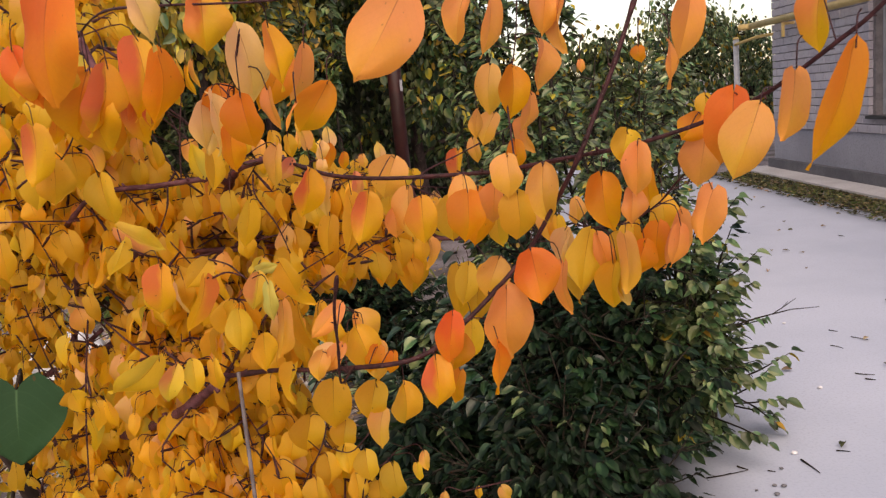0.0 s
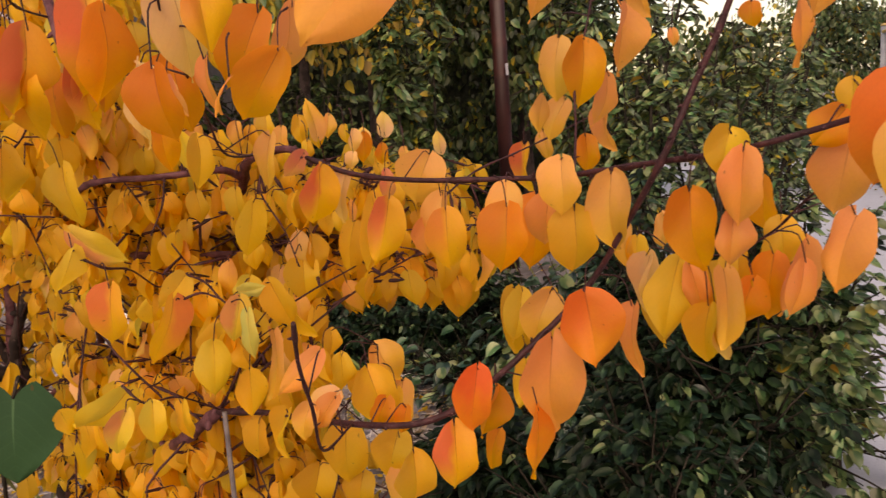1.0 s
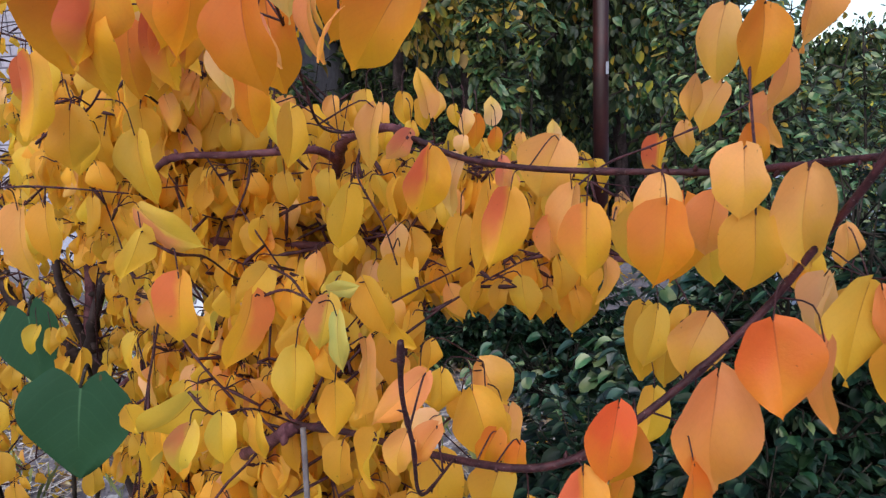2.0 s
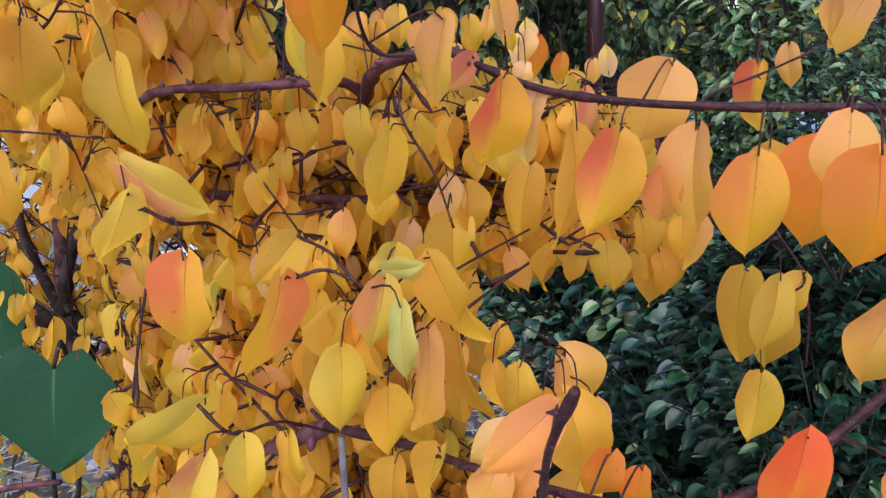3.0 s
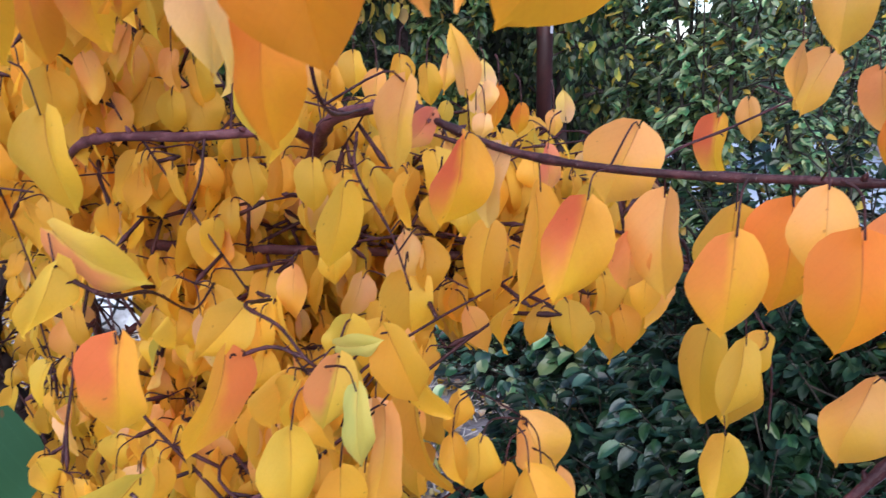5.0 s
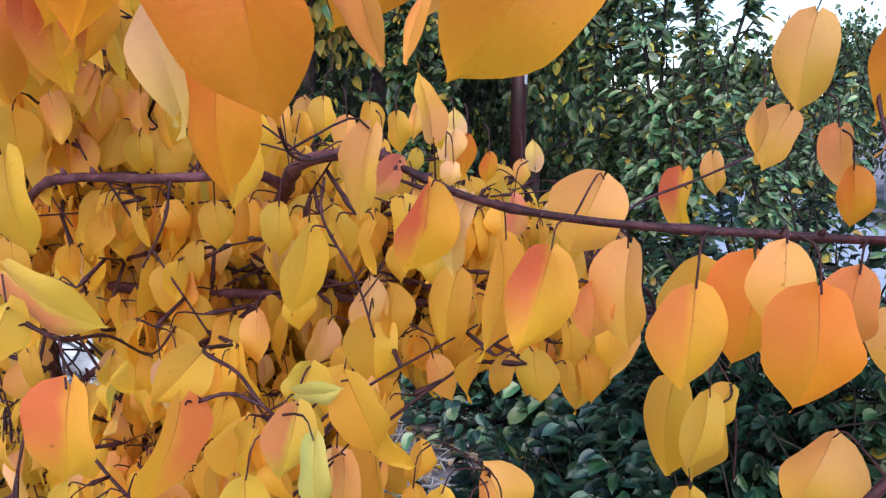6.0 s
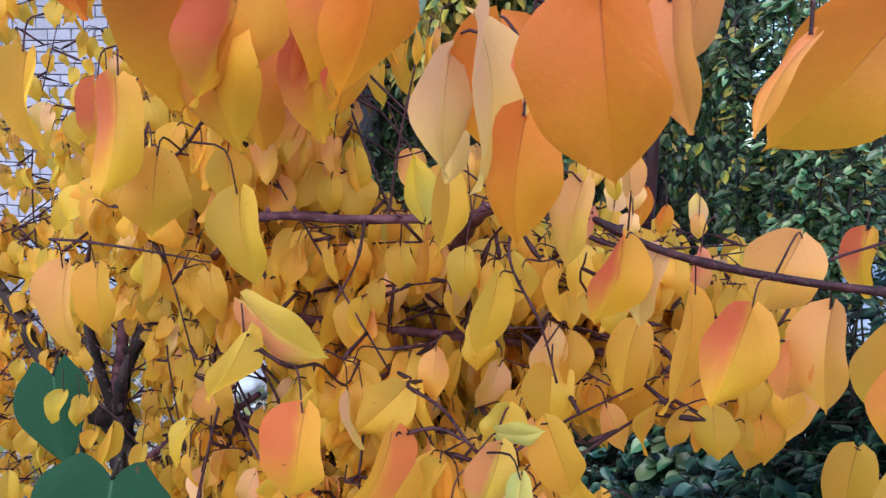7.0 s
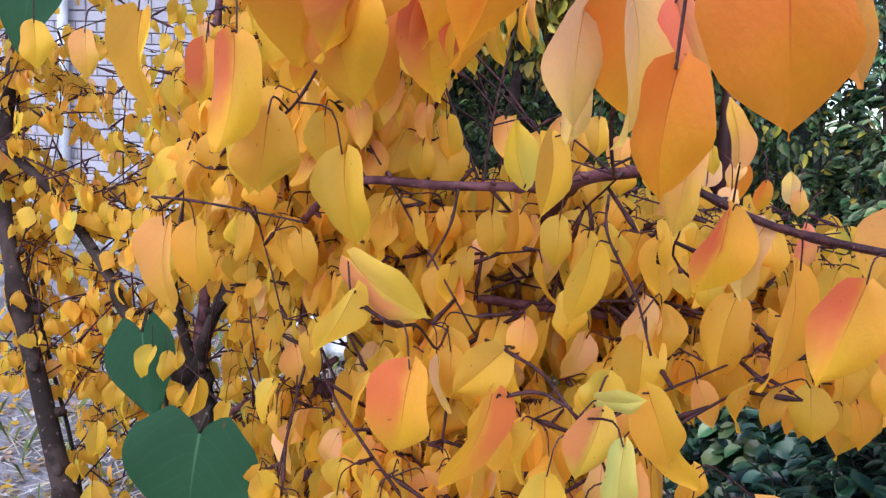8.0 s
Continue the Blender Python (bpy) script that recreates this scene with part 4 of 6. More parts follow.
# ---- the apricot tree ----
APRICOT = thing("apricot_tree", (-1.3, 2.25, 0.0), "young apricot tree in yellow and orange autumn leaf", "tree")
BOUGHS = []
STALKS = {}
BLADES = [leaf_shape(14, 6, 0.32, 0.55, 0.05, 0.44, 0.25, 0.0, 0.8, 0.35, 0.4, 0.1, 0.12), leaf_shape(14, 6, 0.2, -0.3, 0.08, 0.46, 0.2, 0.1, 0.7, -0.2, -0.5, 0.35, -0.1),
          leaf_shape(14, 6, 0.6, 0.7, 0.05, 0.42, 0.3, 0.15, 1.0, 0.2, -0.3, 0.3, 0.15), leaf_shape(14, 6, 0.4, 0.45, 0.09, 0.4, 0.35, 0.25, 0.9, 0.3, 0.6, 0.45, -0.14),
          leaf_shape(14, 6, 0.28, 0.75, 0.1, 0.48, 0.2, -0.25, 0.75, -0.3, 0.3, -0.35, 0.1), leaf_shape(14, 6, 0.72, 0.5, 0.05, 0.42, 0.3, -0.15, 1.1, -0.4, 0.25, 0.5, 0.12),
          leaf_shape(14, 6, 0.45, 0.9, 0.07, 0.44, 0.3, 0.3, 1.2, 0.5, -0.6, 0.6, -0.16), leaf_shape(14, 6, 0.14, 0.5, 0.07, 0.47, 0.15, 0.05, 0.6, 0.1, 0.2, 0.35, 0.08),
          leaf_shape(14, 6, 0.5, 0.6, 0.12, 0.43, 0.25, -0.35, 1.0, 0.3, 0.5, -0.3, -0.1), leaf_shape(14, 6, 0.35, 0.8, 0.04, 0.41, 0.3, 0.1, 0.9, -0.5, -0.4, 0.2, 0.18)]
BLADE_MESH = {}
rng_tree = random.Random(21)


def blade_mesh(kind, n):
    if (kind, n) not in BLADE_MESH:
        geo = Geo()
        geo.add(*BLADES[n])
        me = geo.mesh("leaf", [LEAF[kind]])
        for edge in me.edges:
            edge.use_edge_sharp = all(k % 7 == 3 for k in edge.vertices)
        BLADE_MESH[kind, n] = me
    return BLADE_MESH[kind, n]


def limb(points, thick, thin, name="branch", material=BARK, label="", sides=8, knots=True):
    """A branch of the tree through points, tapering, with bud knots."""
    line = smooth_line(points, 6)
    n = len(line)
    geo = Geo()
    rr = [thick + (thin - thick) * k / (n - 1) for k in range(n)]
    if knots:
        rr = [r * (1.0 + (0.35 if rng_tree.random() < 0.18 else 0.0)) for r in rr]
    geo.tube(line, rr, sides)
    if knots:
        for k in range(2, n - 1, 3):
            p = Vector(line[k])
            d = Vector((rng_tree.gauss(0, 1), rng_tree.gauss(0, 1), rng_tree.gauss(0.3, 1))).normalized()
            r = rr[k]
            geo.tube([p, p + d * r * 1.6, p + d * (r * 1.9 + 0.003)], [r * 0.6, r * 0.55, r * 0.15], 5)
    ob = part(name, geo.mesh(name, [material]), APRICOT, label)
    BOUGHS.append((ob, np.array([tuple(p) for p in line])))
    STALKS[ob] = Geo()
    return ob


def nearest(p):
    best = None
    q = np.array(p)
    for ob, line in BOUGHS:
        d = np.linalg.norm(line - q, axis=1)
        k = int(d.argmin())
        if best is None or d[k] < best[0]:
            best = (d[k], ob, Vector(line[k]))
    return best


def stalk(geo, a, b, sag=0.25):
    a, b = Vector(a), Vector(b)
    out = b - a
    bow = a.lerp(b, 0.5) + Vector((out.x * 0.25, out.y * 0.25, sag * out.length))
    geo.tube(smooth_line([a, bow, b], 3), [0.0011, 0.001, 0.0009, 0.0009, 0.0008, 0.0008, 0.0008], 4, 0, False)


MIRROR = Matrix.Diagonal((-1, 1, 1, 1))


def leaf(kind, base, along, width, turn, mirror=False):
    """One leaf: where its stalk ends, the way to its tip, its width, and the turn of its face from -y. mirror: blushed on its other half."""
    b, d = Vector(base), Vector(along)
    axis = d.normalized()
    ref = Vector((0, -1, 0))
    ref = (ref - axis * ref.dot(axis)).normalized()
    face = ref * math.cos(radians(turn)) + axis.cross(ref) * math.sin(radians(turn))
    far, ob, root = nearest(base)
    blade = part("leaf", blade_mesh(kind, rng_tree.randrange(len(BLADES))), ob)
    blade.matrix_basis = blade_matrix(base, d, width, face) @ (MIRROR if mirror else Matrix.Identity(4))
    if far > 0.085:
        root = b + Vector((rng_tree.uniform(-0.015, 0.015), 0.012, 0.035))
    if far > 0.002:
        stalk(STALKS[ob], root, b)


# trunk and main limbs
limb([(-1.22, 2.3, -0.05), (-1.27, 2.25, 0.3), (-1.31, 2.2, 0.6), (-1.33, 2.18, 0.74)], 0.034, 0.028, "trunk", TRUNK, "dark brown fissured trunk", 10)
limb([(-1.62, 2.2, -0.05), (-1.66, 2.17, 0.2), (-1.7, 2.15, 0.4), (-1.76, 2.15, 0.62), (-1.83, 2.15, 0.884), (-1.92, 2.2, 1.15), (-1.95, 2.3, 1.6)], 0.033, 0.014, "trunk", TRUNK, "dark brown side stem", 10)
limb([(-1.33, 2.18, 0.74), (-1.36, 2.16, 0.86), (-1.35, 2.12, 0.98), (-1.31, 2.1, 1.12)], 0.014, 0.007, "limb", TRUNK)
limb([(-1.33, 2.18, 0.74), (-1.27, 2.14, 0.86), (-1.19, 2.12, 1.0), (-1.14, 2.12, 1.1), (-1.2, 2.15, 1.26), (-1.24, 2.15, 1.42)], 0.015, 0.007, "limb", TRUNK)
limb([(-1.33, 2.18, 0.7), (-1.5, 2.15, 0.86), (-1.56, 2.15, 0.96), (-1.72, 2.15, 1.13), (-1.88, 2.12, 1.26), (-2.1, 2.1, 1.4)], 0.016, 0.01, "limb", TRUNK)
limb([(-1.3, 2.2, 0.55), (-1.05, 2.15, 0.72), (-0.85, 2.05, 0.85), (-0.66, 1.92, 1.0), (-0.55, 1.82, 1.1), (-0.498, 1.75, 1.145)], 0.022, 0.014)
limb([(-1.3, 2.2, 0.5), (-1.0, 2.0, 0.6), (-0.75, 1.75, 0.7), (-0.55, 1.52, 0.82), (-0.411, 1.4, 0.924)], 0.016, 0.008)
limb([(-1.33, 2.18, 0.74), (-1.32, 2.2, 1.0), (-1.34, 2.18, 1.25), (-1.31, 2.2, 1.4), (-1.28, 2.2, 1.75)], 0.014, 0.007)
limb([(-1.2, 2.12, 1.26), (-1.0, 1.95, 1.45), (-0.8, 1.7, 1.58), (-0.6, 1.42, 1.56), (-0.511, 1.3, 1.463)], 0.011, 0.006)
# the long branch in front
limb([(-0.498, 1.75, 1.145), (-0.418, 1.62, 1.243), (-0.375, 1.54, 1.283), (-0.325, 1.5, 1.297), (-0.281, 1.46, 1.302), (-0.253, 1.446, 1.29)], 0.0085, 0.0048)
limb([(-0.253, 1.446, 1.29), (-0.18, 1.42, 1.264), (-0.08, 1.37, 1.254), (0.051, 1.335, 1.252), (0.116, 1.3, 1.255), (0.214, 1.195, 1.275), (0.273, 1.111, 1.289),
      (0.351, 1.06, 1.313), (0.395, 1.0, 1.337), (0.418, 0.95, 1.36), (0.45, 0.9, 1.395), (0.477, 0.86, 1.427), (0.53, 0.82, 1.5)], 0.0037, 0.0025, "branch", TWIG, "slender maroon branch")
limb([(-0.75, 1.62, 1.2), (-0.66, 1.53, 1.255), (-0.599, 1.5, 1.27), (-0.519, 1.5, 1.27), (-0.452, 1.53, 1.272), (-0.423, 1.56, 1.27), (-0.41, 1.6, 1.252)], 0.0045, 0.0062)
limb([(-0.411, 1.4, 0.924), (-0.306, 1.33, 0.948), (-0.221, 1.27, 0.961), (-0.097, 1.2, 0.981), (-0.036, 1.2, 0.995), (0.011, 1.21, 1.024), (0.077, 1.24, 1.073), (0.138, 1.26, 1.131),
      (0.175, 1.23, 1.198), (0.212, 1.185, 1.275), (0.245, 1.19, 1.345), (0.275, 1.19, 1.41), (0.31, 1.19, 1.5)], 0.0042, 0.0034, "branch", TWIG, "dark maroon forward branch")
limb([(-1.05, 2.15, 0.72), (-0.9, 1.9, 0.95), (-0.78, 1.7, 1.08), (-0.658, 1.62, 1.127), (-0.579, 1.62, 1.124), (-0.455, 1.66, 1.114), (-0.35, 1.69, 1.106), (-0.145, 1.72, 1.091),
      (-0.045, 1.74, 1.083), (0.045, 1.75, 1.076)], 0.0085, 0.0048)
limb([(-1.213, 2.120, 0.672), (-1.113, 2.080, 0.744), (-1.010, 2.050, 0.797), (-0.885, 2.000, 0.887)], 0.008, 0.006)
limb([(-0.950, 1.850, 0.641), (-0.823, 1.780, 0.758), (-0.733, 1.750, 0.829), (-0.647, 1.720, 0.898), (-0.604, 1.700, 0.962)], 0.0065, 0.004)
limb([(-1.729, 2.050, 0.231), (-1.551, 2.020, 0.323), (-1.404, 2.000, 0.401), (-1.262, 2.000, 0.430)], 0.009, 0.006)
# twigs
def twig(*points):
    stout = 1.45 if points[0][1] < 1.0 else 1.0
    limb(points, 0.0017 * stout, 0.0011 * stout, "twig", TWIG, "thin maroon twig", 6)


twig((-0.248, 1.450, 0.807), (-0.262, 1.430, 0.760), (-0.295, 1.430, 0.706), (-0.319, 1.440, 0.657))
twig((-0.139, 1.430, 0.809), (-0.169, 1.430, 0.779), (-0.210, 1.430, 0.743), (-0.257, 1.430, 0.759))
twig((-0.199, 1.420, 0.644), (-0.182, 1.420, 0.699), (-0.149, 1.430, 0.714), (-0.128, 1.450, 0.726))
twig((-0.005, 1.350, 0.682), (0.046, 1.350, 0.690), (0.083, 1.360, 0.690))
twig((-0.135, 0.985, 1.171), (-0.150, 1.030, 1.116), (-0.158, 1.080, 1.052), (-0.167, 1.130, 0.983), (-0.16, 1.23, 0.972))
twig((-0.497, 1.5, 1.268), (-0.502, 1.49, 1.226), (-0.522, 1.48, 1.182))
twig((-0.477, 1.52, 1.272), (-0.474, 1.53, 1.329), (-0.47, 1.54, 1.375), (-0.46, 1.55, 1.44))
twig((-0.335, 1.49, 1.275), (-0.329, 1.46, 1.239), (-0.296, 1.45, 1.184), (-0.276, 1.44, 1.13))
twig((-0.85, 1.44, 1.235), (-0.788, 1.42, 1.238), (-0.711, 1.41, 1.235), (-0.624, 1.4, 1.229))
twig((-0.375, 1.25, 1.131), (-0.344, 1.25, 1.141), (-0.319, 1.25, 1.133))
twig((-0.4, 1.4, 1.13), (-0.383, 1.3, 1.156), (-0.345, 1.27, 1.15), (-0.319, 1.25, 1.133), (-0.301, 1.27, 1.104), (-0.29, 1.3, 1.06))
twig((-0.487, 1.22, 1.203), (-0.456, 1.23, 1.183), (-0.461, 1.3, 1.165), (-0.477, 1.4, 1.118), (-0.5, 1.5, 1.115))
twig((-0.45, 1.22, 1.033), (-0.422, 1.22, 1.009), (-0.397, 1.26, 1.001), (-0.38, 1.34, 0.95))
twig((-0.282, 1.5, 0.842), (-0.256, 1.5, 0.879), (-0.191, 1.46, 0.944), (-0.168, 1.43, 0.978), (-0.165, 1.42, 1.013))
twig((0.028, 1.6, 0.977), (0.068, 1.6, 1.014), (0.091, 1.6, 1.039), (0.06, 1.66, 1.09))
twig((0.091, 1.6, 1.039), (0.099, 1.6, 0.99), (0.1, 1.6, 0.93))
twig((0.124, 1.25, 1.262), (0.131, 1.35, 1.31), (0.134, 1.4, 1.368), (0.149, 1.42, 1.423), (0.162, 1.44, 1.479), (0.17, 1.45, 1.55))
twig((-0.08, 1.46, 1.2), (-0.026, 1.6, 1.238), (0.048, 1.65, 1.264), (0.133, 1.7, 1.296), (0.195, 1.74, 1.321))
twig((-0.325, 1.5, 1.297), (-0.307, 1.3, 1.307), (-0.305, 1.25, 1.351), (-0.28, 1.17, 1.381), (-0.259, 1.1, 1.404), (-0.235, 1.02, 1.43), (-0.21, 0.96, 1.47))
twig((0.42, 1.1, 1.3), (0.369, 1.2, 1.231), (0.343, 1.25, 1.185), (0.304, 1.3, 1.15), (0.26, 1.4, 1.13))
twig((-0.671, 1.3, 1.3), (-0.641, 1.3, 1.319), (-0.591, 1.3, 1.341), (-0.55, 1.3, 1.4))
twig((-0.55, 1.36, 1.5), (-0.5, 1.2, 1.5), (-0.4, 1.05, 1.52), (-0.3, 0.96, 1.51), (-0.15, 0.93, 1.5), (0.05, 0.98, 1.52), (0.2, 1.1, 1.55))
limb([(-0.375, 1.335, -0.03), (-0.376, 1.332, 0.4), (-0.373, 1.33, 0.7), (-0.37, 1.33, 0.951)], 0.0042, 0.0036, "cut_stem", GREY_STEM, "bare grey cut stem", 8, False)

# leaves that stand out, one by one
leaf("orange", (0.148, 1.400, 1.419), (-0.006, -0.013, -0.086), 0.058, -19)
leaf("peach", (0.116, 1.500, 1.430), (-0.013, 0.003, -0.088), 0.059, 33)
leaf("peach", (0.089, 1.550, 1.351), (-0.011, -0.012, -0.061), 0.042, -58)
leaf("peach", (0.123, 1.575, 1.342), (-0.032, -0.016, -0.056), 0.044, 20)
leaf("salmon", (0.180, 1.430, 1.370), (-0.012, 0.005, -0.069), 0.046, -46)
leaf("salmon", (0.179, 1.600, 1.325), (0.007, -0.011, -0.068), 0.046, 48)
leaf("orange", (0.147, 1.464, 1.291), (0.004, -0.007, -0.051), 0.044, 0)
leaf("salmon", (0.243, 1.300, 1.417), (0.003, -0.003, -0.020), 0.017, -3)
leaf("peach", (0.163, 1.229, 1.261), (-0.005, 0.007, -0.089), 0.059, 20)
leaf("gold", (0.122, 1.230, 1.222), (0.002, 0.005, -0.078), 0.059, 3)
leaf("orange", (0.232, 1.134, 1.249), (0.002, -0.011, -0.079), 0.059, 21)
leaf("orange", (0.046, 1.226, 1.232), (-0.004, -0.017, -0.074), 0.062, 5)
leaf("salmon", (-0.077, 1.400, 1.197), (-0.001, -0.003, -0.052), 0.037, -7)
leaf("peach", (0.109, 1.218, 1.282), (0.002, -0.009, -0.063), 0.052, 13)
leaf("peach", (0.043, 1.290, 1.253), (-0.004, -0.016, -0.063), 0.046, 0)
leaf("salmon", (0.093, 1.292, 1.232), (-0.009, 0.006, -0.065), 0.051, 7)
leaf("peach", (-0.216, 1.400, 1.318), (-0.009, -0.004, 0.054), 0.036, 52)
leaf("pale", (-0.268, 2.100, 1.286), (0.004, -0.004, 0.056), 0.039, 14)
leaf("pale", (-0.130, 2.000, 1.246), (-0.005, -0.007, 0.049), 0.033, -17)
leaf("gold", (0.266, 1.110, 1.310), (-0.012, -0.010, -0.046), 0.044, 19)
leaf("salmon", (0.270, 1.073, 1.291), (-0.004, -0.003, -0.069), 0.050, 22)
leaf("salmon", (0.267, 1.100, 1.229), (-0.006, -0.010, -0.049), 0.040, 4)
leaf("red", (0.127, 1.151, 1.147), (0.011, -0.007, -0.078), 0.069, 2)
leaf("peach", (0.089, 1.300, 1.110), (-0.029, -0.010, -0.062), 0.060, 10)
leaf("salmon", (0.090, 1.190, 1.085), (-0.011, 0.000, -0.114), 0.080, 3)
leaf("orange", (0.071, 1.180, 1.005), (-0.004, -0.018, -0.077), 0.052, -46)
leaf("red", (0.005, 1.180, 1.056), (-0.014, 0.000, -0.080), 0.048, -5)
leaf("orange", (0.017, 1.284, 0.994), (-0.022, -0.015, -0.064), 0.046, -43)
leaf("redgold", (-0.027, 1.188, 0.985), (0.001, -0.011, -0.078), 0.066, -8)
leaf("orange", (0.009, 1.350, 0.910), (-0.019, 0.002, -0.060), 0.042, 50)
leaf("gold", (-0.080, 1.200, 0.946), (0.000, 0.003, -0.071), 0.053, -25)
leaf("gold", (-0.159, 1.326, 1.010), (0.024, -0.010, -0.078), 0.064, -24)
leaf("pale", (0.220, 1.480, 1.116), (0.014, 0.006, -0.097), 0.065, 60)
leaf("gold", (0.271, 1.518, 1.090), (-0.018, 0.012, -0.125), 0.084, -24)
leaf("salmon", (0.274, 1.400, 1.117), (0.018, -0.010, -0.069), 0.048, -6)
leaf("gold", (0.304, 1.392, 1.066), (-0.010, 0.009, -0.083), 0.055, 40)
leaf("peach", (0.299, 1.297, 1.132), (0.001, -0.020, -0.095), 0.064, 62)
leaf("orange", (0.333, 1.305, 1.114), (-0.022, -0.001, -0.060), 0.050, 15)
leaf("salmon", (0.181, 1.221, 1.111), (-0.003, -0.009, -0.081), 0.054, 72)
leaf("salmon", (-0.018, 0.950, 1.499), (-0.061, -0.022, -0.100), 0.083, 5)
leaf("pale", (-0.217, 1.000, 1.480), (0.010, 0.014, -0.093), 0.062, -42)
leaf("redgold", (-0.174, 0.950, 1.473), (0.013, -0.005, -0.071), 0.048, -45)
leaf("redgold", (-0.245, 0.950, 1.513), (-0.002, -0.005, -0.062), 0.058, -17)
leaf("redgold", (-0.407, 1.200, 1.498), (0.011, -0.025, -0.110), 0.075, -54)
leaf("pale", (-0.308, 0.900, 1.527), (0.024, -0.001, -0.070), 0.049, -56)
leaf("red", (-0.395, 0.900, 1.530), (-0.025, -0.001, -0.123), 0.083, 29)
leaf("redgold", (0.456, 0.950, 1.458), (-0.008, -0.001, -0.072), 0.048, 53)
leaf("orange", (0.393, 0.750, 1.384), (-0.027, 0.018, -0.115), 0.054, -22)
leaf("salmon", (0.383, 0.850, 1.369), (-0.007, 0.006, -0.073), 0.049, 67)
leaf("red", (0.374, 1.000, 1.349), (-0.008, 0.006, -0.094), 0.063, 14)
leaf("peach", (0.385, 0.950, 1.334), (-0.035, -0.005, -0.086), 0.061, 8)
leaf("orange", (0.365, 1.100, 1.321), (-0.030, -0.003, -0.032), 0.042, 8)
leaf("gold", (0.389, 1.150, 1.347), (-0.001, -0.003, -0.035), 0.029, 22)
leaf("salmon", (0.371, 1.100, 1.297), (-0.012, 0.006, -0.076), 0.058, 12)
leaf("salmon", (0.418, 1.220, 1.203), (-0.032, -0.020, -0.077), 0.057, 54)
leaf("salmon", (0.377, 1.250, 1.146), (-0.015, -0.011, -0.065), 0.045, -22)
leaf("salmon", (0.053, 1.000, 1.495), (-0.018, 0.003, -0.055), 0.038, 28)
leaf("salmon", (0.104, 1.200, 1.517), (-0.011, 0.009, -0.090), 0.060, -43)
leaf("salmon", (0.182, 1.200, 1.518), (-0.010, -0.008, -0.065), 0.049, 20)
leaf("salmon", (0.199, 1.200, 1.504), (-0.008, -0.002, -0.079), 0.052, 60)
leaf("salmon", (0.200, 1.430, 1.458), (-0.005, 0.012, -0.091), 0.061, -44)
leaf("salmon", (0.294, 0.900, 1.466), (-0.016, -0.004, -0.076), 0.051, -22)
leaf("salmon", (0.297, 1.000, 1.417), (0.001, -0.004, -0.056), 0.037, -42)
leaf("orange", (0.272, 1.050, 1.418), (0.000, -0.002, -0.021), 0.020, 23)
leaf("redgold", (-0.116, 1.357, 1.232), (-0.022, 0.007, -0.087), 0.059, 11)
leaf("peach", (-0.052, 1.394, 1.229), (-0.003, -0.010, -0.088), 0.058, 29)
leaf("redgold", (-0.218, 1.402, 1.277), (-0.016, 0.011, -0.087), 0.059, -38)
leaf("pale", (-0.191, 1.430, 1.266), (-0.022, 0.007, -0.072), 0.050, 45)
leaf("redgold", (-0.026, 1.240, 1.230), (-0.002, 0.010, -0.077), 0.051, 0)
leaf("peach", (-0.070, 1.440, 1.282), (-0.031, -0.005, -0.068), 0.076, -6)
leaf("pinkgreen", (-0.493, 1.226, 1.229), (0.061, 0.004, -0.045), 0.050, 6)
leaf("yellow", (-0.476, 1.204, 1.210), (-0.032, 0.001, -0.058), 0.044, -55)
leaf("redgold", (-0.416, 1.169, 1.170), (-0.011, 0.007, -0.076), 0.051, -6)
leaf("yellow", (-0.383, 1.298, 1.156), (-0.039, -0.001, -0.044), 0.044, 3)
leaf("redgold", (-0.371, 1.237, 1.136), (-0.030, -0.016, -0.083), 0.059, -63, True)
leaf("pinkgreen", (-0.293, 1.250, 1.135), (-0.015, 0.000, -0.062), 0.039, -25)
leaf("green", (-0.274, 1.220, 1.122), (-0.002, 0.000, -0.063), 0.028, 5)
leaf("green", (-0.301, 1.265, 1.137), (0.036, -0.007, 0.004), 0.024, 10)
leaf("gold", (-0.264, 1.281, 1.144), (0.024, 0.007, -0.064), 0.045, -23)
leaf("greengold", (-0.257, 1.320, 1.118), (0.028, -0.013, -0.060), 0.045, 30)
leaf("gold", (-0.265, 1.364, 1.050), (0.022, 0.008, -0.102), 0.069, 39)
leaf("peach", (-0.271, 1.300, 1.075), (-0.011, 0.011, -0.099), 0.066, 48)
leaf("olive", (-0.329, 1.237, 1.082), (0.003, -0.018, -0.067), 0.046, -38)
leaf("gold", (-0.309, 1.289, 1.024), (-0.003, 0.002, -0.064), 0.042, -33)
leaf("peach", (-0.168, 1.420, 1.013), (0.027, -0.004, -0.058), 0.061, -22)
leaf("pale", (-0.194, 1.300, 0.989), (-0.046, -0.014, -0.030), 0.038, 19)
leaf("salmon", (-0.150, 1.100, 1.109), (-0.044, -0.009, -0.045), 0.032, 12)
leaf("gold", (-0.133, 1.378, 0.961), (-0.006, -0.011, -0.045), 0.032, 12)
leaf("gold", (0.044, 1.553, 0.940), (-0.009, -0.014, -0.076), 0.054, 27)
leaf("gold", (0.026, 1.600, 1.047), (-0.012, -0.018, -0.107), 0.072, 52)
leaf("gold", (0.065, 1.603, 1.006), (-0.013, 0.008, -0.087), 0.058, 32)
leaf("gold", (0.090, 1.600, 1.040), (-0.022, -0.012, -0.051), 0.038, 20)
leaf("pinkgreen", (-0.414, 1.160, 1.022), (-0.024, -0.003, -0.052), 0.038, -7)
